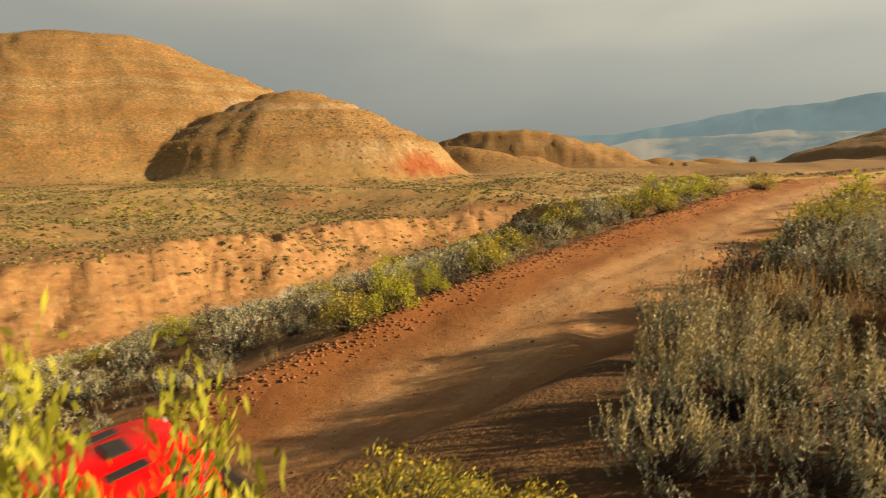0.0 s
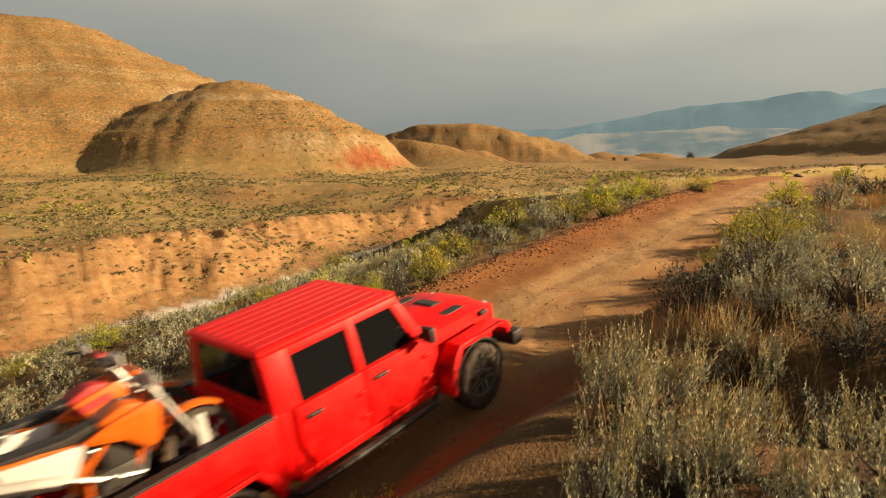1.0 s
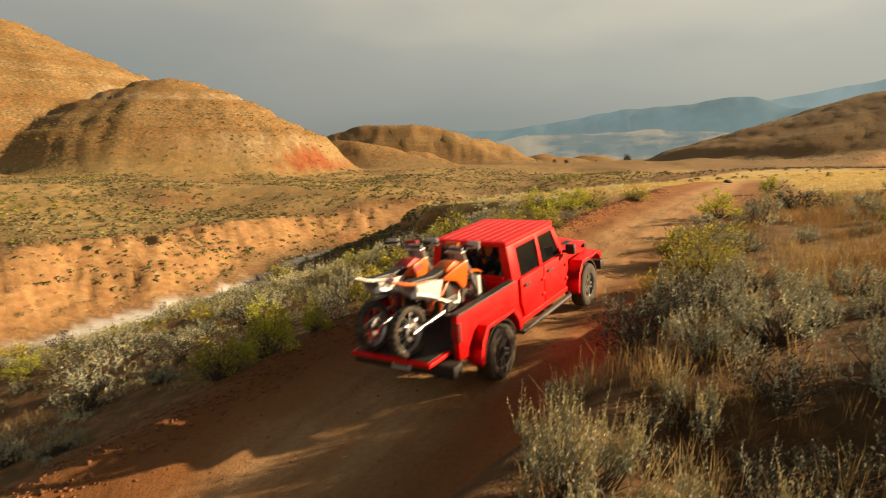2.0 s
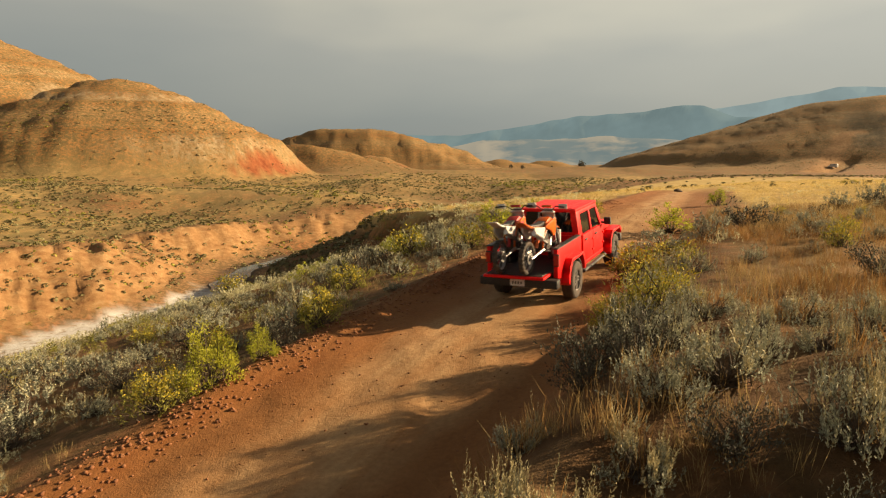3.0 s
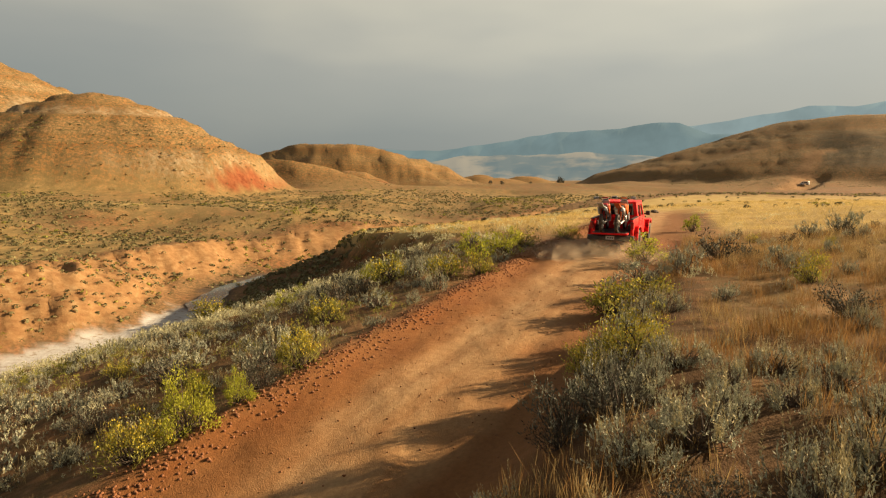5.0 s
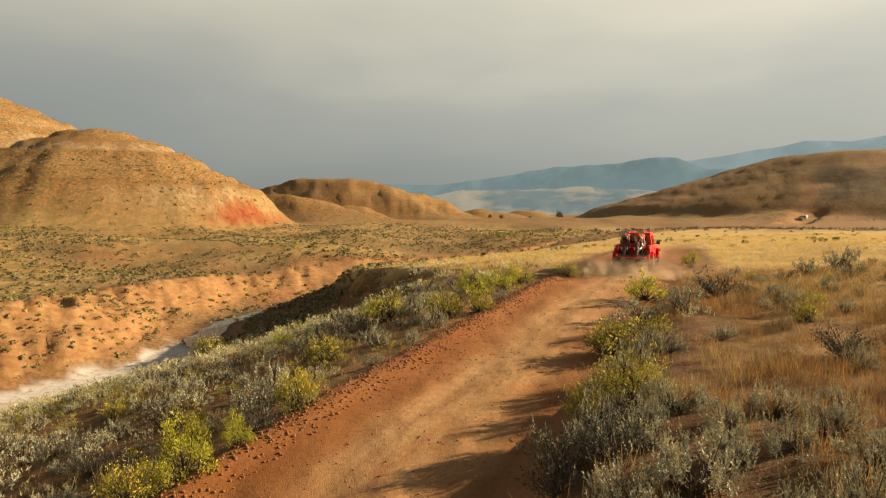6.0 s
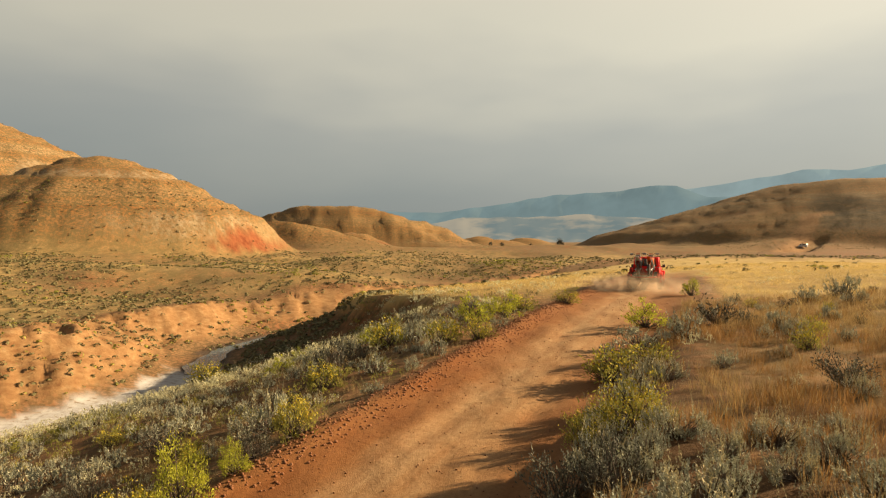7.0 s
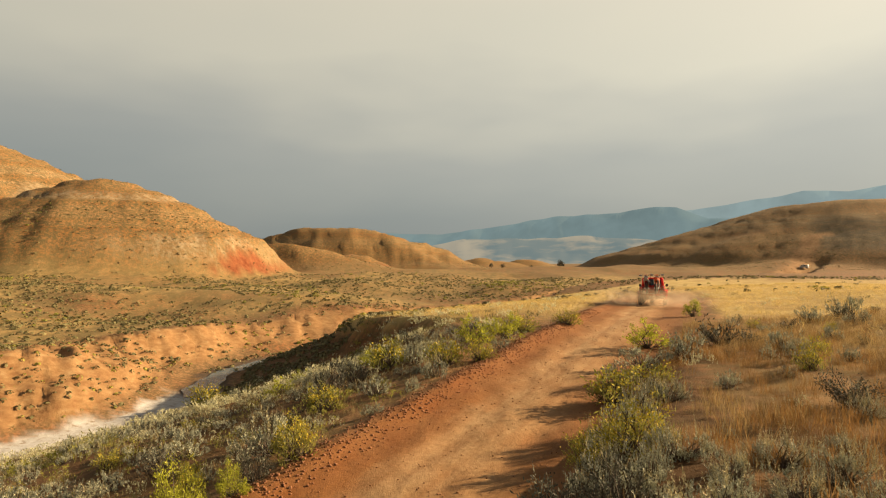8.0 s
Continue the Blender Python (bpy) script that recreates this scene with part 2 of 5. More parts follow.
    return dict(plain=(side > 0) * ease(15, 24, dc) * (1 - 0.7 * up), dusky=dusky, rust=rust, pale=pale, duff_shade=duff_shade, z=z, road=road * 1.0, grass=grass, bare=bare, salt=salt, wet=wet, hill=up, lat=lat, s=s, dc=dc, side=side, beyond=beyond, inset=lat - edge, height=hill)


def ground_z(x, y):
    return float(ground_parts(np.array([x]), np.array([y]))["z"][0])

# ---- end of terrain ----


def mesh_np(name, verts, faces):
    """A mesh from arrays: verts n x 3, faces m x 3 or m x 4."""
    me = bpy.data.meshes.new(name)
    verts, faces = np.asarray(verts, np.float32), np.asarray(faces, np.int32)
    k = faces.shape[1]
    me.vertices.add(len(verts))
    me.vertices.foreach_set("co", verts.ravel())
    me.loops.add(faces.size)
    me.loops.foreach_set("vertex_index", faces.ravel())
    me.polygons.add(len(faces))
    me.polygons.foreach_set("loop_start", np.arange(0, faces.size, k, dtype=np.int32))
    me.polygons.foreach_set("loop_total", np.full(len(faces), k, np.int32))
    me.update(calc_edges=True)
    return me


def build_ground(material):
    front = np.radians(np.arange(-58, 44, 0.25))
    back = np.radians(np.arange(44, 302, 2.0))
    ang = np.concatenate([front, back])
    rad = [0.03]
    while rad[-1] < 4700:
        rad.append(rad[-1] + max(0.085, 0.0172 * rad[-1]))
    rad = np.array(rad)
    A, R = np.meshgrid(ang, rad)
    x, y = R * np.sin(A), R * np.cos(A)
    x, y = x.ravel(), y.ravel()
    g = ground_parts(x, y)
    n, m = len(rad), len(ang)
    i, j = np.meshgrid(np.arange(n - 1), np.arange(m), indexing="ij")
    j2 = (j + 1) % m
    quads = np.stack([i * m + j, (i + 1) * m + j, (i + 1) * m + j2, i * m + j2], -1).reshape(-1, 4)[:, ::-1]
    me = mesh_np("ground", np.stack([x, y, g["z"]], -1), quads)
    for key in ("road", "grass", "bare", "salt", "wet", "hill", "lat", "duff_shade", "s", "rust", "pale", "dusky", "plain"):
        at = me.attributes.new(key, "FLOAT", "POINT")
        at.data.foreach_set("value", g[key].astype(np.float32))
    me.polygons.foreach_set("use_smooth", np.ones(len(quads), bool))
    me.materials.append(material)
    ob = new("ground", me)
    return tagged(ob, "dry valley of red earth, sage slopes and eroded hills", "ground", kind="structure")

# ---- materials ----


class Mat:
    """A small helper to wire one principled material."""

    def __init__(self, name, colour=(0.5, 0.5, 0.5), rough=0.7, metal=0.0):
        self.m = bpy.data.materials.new(name)
        self.t = nodes_of(self.m)
        self.b = self.t.nodes.new("ShaderNodeBsdfPrincipled")
        self.o = self.t.nodes.new("ShaderNodeOutputMaterial")
        self.b.inputs["Base Color"].default_value = (*colour, 1)
        self.b.inputs["Roughness"].default_value = rough
        self.b.inputs["Metallic"].default_value = metal
        self.link(self.b.outputs[0], self.o.inputs["Surface"])
        self.co = self.t.nodes.new("ShaderNodeTexCoord")

    def link(self, a, b):
        self.t.links.new(a, b)

    def noise(self, scale, detail=4.0, rough=0.55, stretch=None, distortion=0.0):
        n = node(self.t, "ShaderNodeTexNoise", Scale=scale, Detail=detail, Roughness=rough, Distortion=distortion)
        if stretch:
            mp = self.t.nodes.new("ShaderNodeMapping")
            mp.inputs["Scale"].default_value = stretch
            self.link(self.co.outputs["Object"], mp.inputs["Vector"])
            self.link(mp.outputs["Vector"], n.inputs["Vector"])
        else:
            self.link(self.co.outputs["Object"], n.inputs["Vector"])
        return n.outputs["Fac"]

    def ramp(self, fac, *stops):
        r = self.t.nodes.new("ShaderNodeValToRGB")
        el = r.color_ramp.elements
        while len(el) < len(stops):
            el.new(0.5)
        for e, (p, c) in zip(el, stops):
            e.position = p
            e.color = (*c, 1) if len(c) == 3 else (c[0], c[0], c[0], 1)
        self.link(fac, r.inputs["Fac"])
        return r.outputs["Color"]

    def math(self, op, a, b=0.0, c=0.0, clamp=False):
        n = self.t.nodes.new("ShaderNodeMath")
        n.operation, n.use_clamp = op, clamp
        for i, v in enumerate((a, b, c)):
            if isinstance(v, (int, float)):
                n.inputs[i].default_value = v
            else:
                self.link(v, n.inputs[i])
        return n.outputs[0]

    def mix(self, fac, a, b, mode="MIX"):
        n = self.t.nodes.new("ShaderNodeMixRGB")
        n.blend_type = mode
        for key, v in (("Fac", fac), ("Color1", a), ("Color2", b)):
            if isinstance(v, (int, float)):
                n.inputs[key].default_value = v if key == "Fac" else (v, v, v, 1)
            elif isinstance(v, tuple):
                n.inputs[key].default_value = (*v, 1)
            else:
                self.link(v, n.inputs[key])
        return n.outputs["Color"]

    def attr(self, name):
        n = self.t.nodes.new("ShaderNodeAttribute")
        n.attribute_name = name
        return n.outputs["Fac"]

    def bump(self, height, strength, distance=0.02):
        n = node(self.t, "ShaderNodeBump", Strength=strength, Distance=distance)
        self.link(height, n.inputs["Height"])
        self.link(n.outputs["Normal"], self.b.inputs["Normal"])
        return n

    def colour(self, socket):
        self.link(socket, self.b.inputs["Base Color"])

    def rough(self, socket):
        self.link(socket, self.b.inputs["Roughness"])


def ground_material():
    g = Mat("earth", rough=0.95)
    g.b.inputs["Specular IOR Level"].default_value = 0.15
    fine, mid, big, huge = g.noise(9.0, 6), g.noise(0.55, 5), g.noise(0.07, 5), g.noise(0.016, 4)
    soil = g.ramp(fine, (0.3, (0.30, 0.155, 0.072)), (0.7, (0.50, 0.29, 0.14)))
    red = g.ramp(mid, (0.35, (0.40, 0.155, 0.062)), (0.65, (0.54, 0.27, 0.12)))
    soil = g.mix(g.ramp(big, (0.40, (0.0,)), (0.60, (1.0,))), soil, red)
    straw = g.ramp(mid, (0.3, (0.58, 0.41, 0.15)), (0.7, (0.82, 0.62, 0.25)))
    straw = g.mix(g.ramp(fine, (0.40, (0.0,)), (0.75, (0.35,))), straw, (0.40, 0.21, 0.08))
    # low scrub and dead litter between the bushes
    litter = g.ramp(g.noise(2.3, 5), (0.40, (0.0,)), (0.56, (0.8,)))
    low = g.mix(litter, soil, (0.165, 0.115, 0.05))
    # dark litter under brush, with the bushes' shade put into the earth colour
    low = g.mix(g.math("MULTIPLY", g.attr("duff_shade"), g.ramp(g.noise(1.4, 5, 0.6), (0.30, (0.35,)), (0.62, (1.0,)))), low, (0.125, 0.066, 0.028))
    col = g.mix(g.attr("grass"), low, straw)
    # hills: banded beds of ochre, pale clay and rust, with specks of scrub
    geo = g.t.nodes.new("ShaderNodeNewGeometry")
    sep = g.t.nodes.new("ShaderNodeSeparateXYZ")
    g.link(geo.outputs["Position"], sep.inputs[0])
    bed = g.math("ADD", sep.outputs["Z"], g.math("MULTIPLY", g.noise(0.02, 5), 16.0))
    band = node(g.t, "ShaderNodeTexNoise", Scale=0.16, Detail=3.0)
    band.noise_dimensions = "1D"
    g.link(bed, band.inputs["W"])
    beds = g.ramp(band.outputs["Fac"], (0.30, (0.40, 0.165, 0.055)), (0.42, (0.45, 0.215, 0.072)), (0.56, (0.50, 0.285, 0.125)), (0.66, (0.54, 0.38, 0.205)), (0.74, (0.46, 0.225, 0.10)))
    beds = g.mix(g.ramp(huge, (0.42, (0.0,)), (0.62, (0.45,))), beds, (0.41, 0.20, 0.068))
    speck = g.ramp(g.noise(1.1, 6, 0.75), (0.42, (0.0,)), (0.54, (0.9,)))
    beds = g.mix(speck, g.mix(1.0, beds, (1.22, 1.16, 1.12), "MULTIPLY"), (0.185, 0.15, 0.068))
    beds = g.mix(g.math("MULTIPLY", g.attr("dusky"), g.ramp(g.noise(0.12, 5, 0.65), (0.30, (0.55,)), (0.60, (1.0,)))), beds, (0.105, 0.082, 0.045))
    flute = g.noise(0.8, 5, 0.65, (1.0, 1.0, 0.2))
    beds = g.mix(g.attr("pale"), beds, g.ramp(flute, (0.38, (0.36, 0.22, 0.10)), (0.62, (0.66, 0.52, 0.33))))
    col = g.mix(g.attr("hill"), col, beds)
    # olive ground cover over the plain across the creek
    cover = g.ramp(g.noise(0.42, 6, 0.7, (1.0, 0.45, 1.0)), (0.44, (0.0,)), (0.58, (0.7,)))
    col = g.mix(g.math("MULTIPLY", g.attr("plain"), cover), col, (0.24, 0.185, 0.078))
    col = g.mix(g.attr("rust"), col, g.ramp(flute, (0.36, (0.27, 0.075, 0.03)), (0.64, (0.44, 0.15, 0.062))))
    cut = g.ramp(g.noise(0.9, 6, 0.6, (1, 1, 2.5)), (0.3, (0.34, 0.165, 0.068)), (0.55, (0.47, 0.265, 0.115)), (0.75, (0.58, 0.38, 0.19)))
    col = g.mix(g.attr("bare"), col, cut)
    # the road: packed red dirt, paler where wheels run, rusty crumbs at its edge
    lat = g.attr("lat")
    run = g.math("ADD", g.math("MULTIPLY", g.noise(0.5, 4), 1.8), lat)
    track = g.ramp(g.math("MULTIPLY_ADD", run, 0.2, 0.5), (0.22, (0.31, 0.115, 0.036)), (0.36, (0.42, 0.18, 0.062)), (0.52, (0.66, 0.405, 0.20)), (0.74, (0.62, 0.37, 0.175)), (0.92, (0.36, 0.155, 0.055)))
    # streaks drawn out along the road by wheels
    streak = node(g.t, "ShaderNodeTexNoise", Scale=1.0, Detail=5.0, Roughness=0.6)
    flow = g.t.nodes.new("ShaderNodeCombineXYZ")
    g.link(g.math("MULTIPLY", g.attr("s"), 0.35), flow.inputs[0])
    g.link(g.math("MULTIPLY", lat, 2.6), flow.inputs[1])
    g.link(flow.outputs[0], streak.inputs["Vector"])
    track = g.mix(g.ramp(streak.outputs["Fac"], (0.44, (0.0,)), (0.68, (0.6,))), track, (0.40, 0.18, 0.068))
    crumbs = g.ramp(g.noise(14.0, 5, 0.6), (0.36, (0.72,)), (0.62, (1.08,)))
    track = g.mix(0.55, track, g.mix(1.0, track, crumbs, "MULTIPLY"))
    worn = g.ramp(g.noise(1.3, 6, 0.6, (1.0, 0.45, 1.0)), (0.42, (0.0,)), (0.66, (0.5,)))
    track = g.mix(worn, track, (0.38, 0.175, 0.065))
    col = g.mix(g.math("MULTIPLY", g.attr("road"), 1.0, clamp=True), col, track)
    crust = g.ramp(g.noise(1.6, 6, 0.65), (0.33, (0.45, 0.34, 0.24)), (0.46, (0.74, 0.70, 0.65)), (0.7, (0.86, 0.85, 0.83)))
    col = g.mix(g.attr("salt"), col, crust)
    col = g.mix(g.attr("wet"), col, (0.16, 0.11, 0.075))
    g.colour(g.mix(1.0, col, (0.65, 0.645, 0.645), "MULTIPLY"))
    h = g.math("ADD", g.math("MULTIPLY", fine, 0.4), g.noise(45.0, 4))
    h = g.math("ADD", h, g.math("MULTIPLY", g.noise(2.6, 6, 0.6), 2.5))
    g.bump(g.math("MULTIPLY", h, g.math("MULTIPLY_ADD", g.attr("road"), -0.6, 1.0)), 0.75, 0.04)
    return g.m


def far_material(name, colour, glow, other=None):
    """Mountains kilometres off in smoke: matte, the haze before them painted in as glow."""
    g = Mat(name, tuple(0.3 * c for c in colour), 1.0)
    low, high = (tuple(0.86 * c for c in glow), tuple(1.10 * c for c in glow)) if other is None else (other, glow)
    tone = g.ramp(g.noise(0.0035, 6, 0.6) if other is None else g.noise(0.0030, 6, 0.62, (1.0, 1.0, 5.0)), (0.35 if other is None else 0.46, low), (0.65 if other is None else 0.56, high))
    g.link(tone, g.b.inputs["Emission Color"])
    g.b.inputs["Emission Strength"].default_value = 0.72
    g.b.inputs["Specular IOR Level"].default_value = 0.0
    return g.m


def mountain_range(name, distance, lo, hi, profile, base, depth, material, label, seed):
    """A long ridge across the far valley: bearings in degrees and heights above the eye in degrees."""
    az = np.linspace(lo, hi, 260)
    b, h = [p[0] for p in profile], [p[1] for p in profile]
    top = np.interp(az, b, h) + 0.07 * fbm(az / 3.2, az * 0, seed, 3)
    rows = []
    for k, f in enumerate((0.0, 0.25, 0.5, 0.75, 1.0, 0.6, 0.0)):
        d = distance + depth * k / 6 + 50 * vnoise(az / 1.3, az * 0 + k, seed + 3)
        hh = base * (1 - min(f + (k > 4), 1)) + f * distance * np.tan(np.radians(top)) + (0.04 * distance * np.tan(np.radians(np.maximum(top, 0))) * vnoise(az / 0.9, az * 0 + 3 * k, seed + 7) if 0 < k < 4 else 0)
        rows.append(np.stack([d * np.sin(np.radians(az)), d * np.cos(np.radians(az)), hh], -1))
    v = np.concatenate(rows)
    m = len(az)
    i, j = np.meshgrid(np.arange(len(rows) - 1), np.arange(m - 1), indexing="ij")
    q = np.stack([i * m + j, i * m + j + 1, (i + 1) * m + j + 1, (i + 1) * m + j], -1).reshape(-1, 4)
    me = mesh_np(name, v, q)
    me.materials.append(material)
    me.polygons.foreach_set("use_smooth", np.ones(len(q), bool))
    return tagged(new(name, me), label, "mountain", kind="structure")


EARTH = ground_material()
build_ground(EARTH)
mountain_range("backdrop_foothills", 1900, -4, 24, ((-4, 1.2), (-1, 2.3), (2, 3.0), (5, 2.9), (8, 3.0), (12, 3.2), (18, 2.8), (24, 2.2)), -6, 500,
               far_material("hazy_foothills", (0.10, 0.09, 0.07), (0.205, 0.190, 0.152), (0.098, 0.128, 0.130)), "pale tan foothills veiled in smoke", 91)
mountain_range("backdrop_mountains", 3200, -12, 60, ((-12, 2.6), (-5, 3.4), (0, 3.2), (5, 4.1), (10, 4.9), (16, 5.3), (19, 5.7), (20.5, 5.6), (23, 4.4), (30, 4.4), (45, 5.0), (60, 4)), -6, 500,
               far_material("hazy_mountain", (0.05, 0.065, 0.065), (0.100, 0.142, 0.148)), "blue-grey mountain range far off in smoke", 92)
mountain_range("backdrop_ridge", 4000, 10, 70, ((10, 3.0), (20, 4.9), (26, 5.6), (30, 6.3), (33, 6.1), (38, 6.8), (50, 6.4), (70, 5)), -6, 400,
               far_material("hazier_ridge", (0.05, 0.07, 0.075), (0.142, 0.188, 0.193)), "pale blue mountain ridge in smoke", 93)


def build_water():
    """The creek where it still runs: a rippled sheet between its banks."""
    g = Mat("creek_water", (0.10, 0.125, 0.135), 0.08)
    g.b.inputs["IOR"].default_value = 1.33
    # whitish ripple highlights painted into the water's colour
    glint = g.ramp(g.noise(2.4, 5, 0.65), (0.60, (0.0,)), (0.72, (0.7,)))
    g.colour(g.mix(glint, (0.10, 0.125, 0.135), (0.62, 0.62, 0.60)))
    g.rough(g.math("MULTIPLY_ADD", glint, 0.6, 0.10))
    g.bump(g.noise(5.0, 4, 0.6), 0.8, 0.08)
    v, q = [], []
    n = 90
    for k in range(n):
        f = 62.0 + 24.0 * k / (n - 1)
        x0 = float(np.interp(f, CREEK_Y, CREEK_X))
        half = (1.45 + 0.5 * float(vnoise(f / 2.2, 2.0, 91))) * min(1.0, 0.12 + k / 14)
        z = -10.0 + 0.012 * max(f - 60, 0) + 0.085
        for u in (-1, -0.35, 0.35, 1):
            v.append((x0 + u * half, f, z))
    for k in range(n - 1):
        for u in range(3):
            q.append((4 * k + u, 4 * k + u + 1, 4 * k + u + 5, 4 * k + u + 4))
    me = mesh_np("water", v, q)
    me.materials.append(g.m)
    tagged(new("water", me), "shallow creek water reflecting the grey sky", "water", kind="structure")


build_water()


# ---- helpers for things ----
def part(name, data, material, parent=None, label=""):
    """Links a bmesh or a mesh as one object under a thing or a part."""
    if isinstance(data, bmesh.types.BMesh):
        bmesh.ops.recalc_face_normals(data, faces=data.faces)
        me = bpy.data.meshes.new(name)
        data.to_mesh(me)
        data.free()
    else:
        me = data
    if not me.materials:
        me.materials.append(material)
    ob = new(name, me)
    ob.parent = parent
    if label:
        ob["label"] = label
    return ob


def smooth(ob, degrees=35):
    ob.data.polygons.foreach_set("use_smooth", np.ones(len(ob.data.polygons), bool))
    ob.data.set_sharp_from_angle(angle=radians(degrees))
    return ob


def bevelled(bm, width, segments=2):
    if width:
        bmesh.ops.bevel(bm, geom=[e for e in bm.edges if e.is_manifold and e.calc_face_angle(0) > 0.4], offset=width, segments=segments, profile=0.6, affect="EDGES", clamp_overlap=True)
    return bm


def box(x0, x1, y0, y1, z0, z1, bevel=0.0, bm=None, at=None):
    made = bmesh.new()
    bmesh.ops.create_cube(made, size=1, matrix=Matrix.LocRotScale(((x0 + x1) / 2, (y0 + y1) / 2, (z0 + z1) / 2), None, (abs(x1 - x0), abs(y1 - y0), abs(z1 - z0))))
    bevelled(made, bevel)
    if at is not None:
        made.transform(at)
    return joined(bm, made)


def joined(bm, made):
    if bm is None:
        return made
    me = bpy.data.meshes.new("t")
    made.to_mesh(me)
    made.free()
    bm.from_mesh(me)
    bpy.data.meshes.remove(me)
    return bm


def slab(profile, x0, x1, bevel=0.0, bm=None, taper=0.0):
    """A side profile of (y, z) points pulled from x0 to x1; taper moves the far end's points inwards with height."""
    made = bmesh.new()
    n = len(profile)
    z0 = min(p[1] for p in profile)
    a = [made.verts.new((x0 - taper * (z - z0) * (1 if x0 > 0 else -1), y, z)) for y, z in profile]
    b = [made.verts.new((x1 - taper * (z - z0) * (1 if x1 > 0 else -1), y, z)) for y, z in profile]
    made.faces.new(a)
    made.faces.new(b[::-1])
    for i in range(n):
        made.faces.new((a[i], b[i], b[(i + 1) % n], a[(i + 1) % n]))
    bmesh.ops.recalc_face_normals(made, faces=made.faces)
    bevelled(made, bevel)
    return joined(bm, made)


def tube(points, radius, sides=8, bm=None, tip=None):
    """A round bar along points."""
    made = bmesh.new()
    pts = [Vector(p) for p in points]
    rings = []
    for i, p in enumerate(pts):
        d = (pts[min(i + 1, len(pts) - 1)] - pts[max(i - 1, 0)]).normalized()
        q = d.to_track_quat("Z", "Y")
        r = radius if tip is None else radius + (tip - radius) * i / (len(pts) - 1)
        rings.append([made.verts.new(p + q @ Vector((r * math.cos(2 * math.pi * k / sides), r * math.sin(2 * math.pi * k / sides), 0))) for k in range(sides)])
    for a, b in zip(rings, rings[1:]):
        for k in range(sides):
            made.faces.new((a[k], a[(k + 1) % sides], b[(k + 1) % sides], b[k]))
    made.faces.new(rings[0][::-1])
    made.faces.new(rings[-1])
    return joined(bm, made)


def lathe_x(profile, sides=32, bm=None, teeth=0.0):
    """A ring about the x axis from (x, radius) points, closed on itself."""
    made = bmesh.new()
    top = max(r for _, r in profile) - 0.035
    rings = [[made.verts.new((x, q * math.cos(2 * math.pi * k / sides), q * math.sin(2 * math.pi * k / sides))) for x, r in profile for q in (r - (teeth if r > top and (k + (x > 0)) % 4 < 2 else 0.0),)] for k in range(sides)]
    n = len(profile)
    for k in range(sides):
        a, b = rings[k], rings[(k + 1) % sides]
        for i in range(n):
            made.faces.new((a[i], b[i], b[(i + 1) % n], a[(i + 1) % n]))
    return joined(bm, made)


def paint_material(name, colour, rough=0.25, dust=0.12):
    g = Mat(name, colour, rough)
    spot = g.ramp(g.noise(5.0, 6, 0.65), (0.45, (0.0,)), (0.75, (dust,)))
    g.colour(g.mix(spot, colour, (0.40, 0.22, 0.12)))
    g.rough(g.ramp(g.noise(11.0, 4), (0.3, (rough,)), (0.7, (rough + 0.12,))))
    g.b.inputs["Specular IOR Level"].default_value = 0.24
    return g.m


def plain_material(name, colour, rough=0.6, metal=0.0, wear=0.25, scale=20.0):
    g = Mat(name, colour, rough, metal)
    g.colour(g.mix(g.ramp(g.noise(scale, 5, 0.6), (0.35, (0.0,)), (0.75, (wear,))), colour, tuple(min(1, 0.5 * c + 0.14 * k) for c, k in zip(colour, (1, 0.62, 0.38)))))
    g.bump(g.noise(scale * 5, 3), 0.25, 0.003)
    return g.m


RED = paint_material("red_paint", (0.72, 0.002, 0.004), 0.42, 0.05)
BLACK_PLASTIC = plain_material("black_plastic", (0.012, 0.012, 0.013), 0.55)
RUBBER = plain_material("dusty_rubber", (0.020, 0.018, 0.016), 0.85, 0, 0.7, 9.0)
RIM_METAL = plain_material("grey_alloy", (0.32, 0.31, 0.30), 0.38, 0.8, 0.35)
CHROME = plain_material("bright_metal", (0.50, 0.49, 0.48), 0.42, 1.0, 0.2)
DARK_METAL = plain_material("dark_metal", (0.07, 0.068, 0.066), 0.5, 0.6)
ORANGE = plain_material("orange_plastic", (0.66, 0.115, 0.008), 0.35, 0, 0.12)
WHITE = plain_material("white_plastic", (0.60, 0.59, 0.565), 0.38, 0, 0.22)
DEEP_RED = plain_material("red_gear", (0.42, 0.02, 0.02), 0.6, 0, 0.15)
GLASS = Mat("tinted_glass", (0.006, 0.007, 0.008), 0.06).m
LENS_RED = plain_material("red_lens", (0.40, 0.01, 0.01), 0.2, 0, 0.1)
LENS_CLEAR = plain_material("clear_lens", (0.55, 0.56, 0.56), 0.12, 0, 0.1)


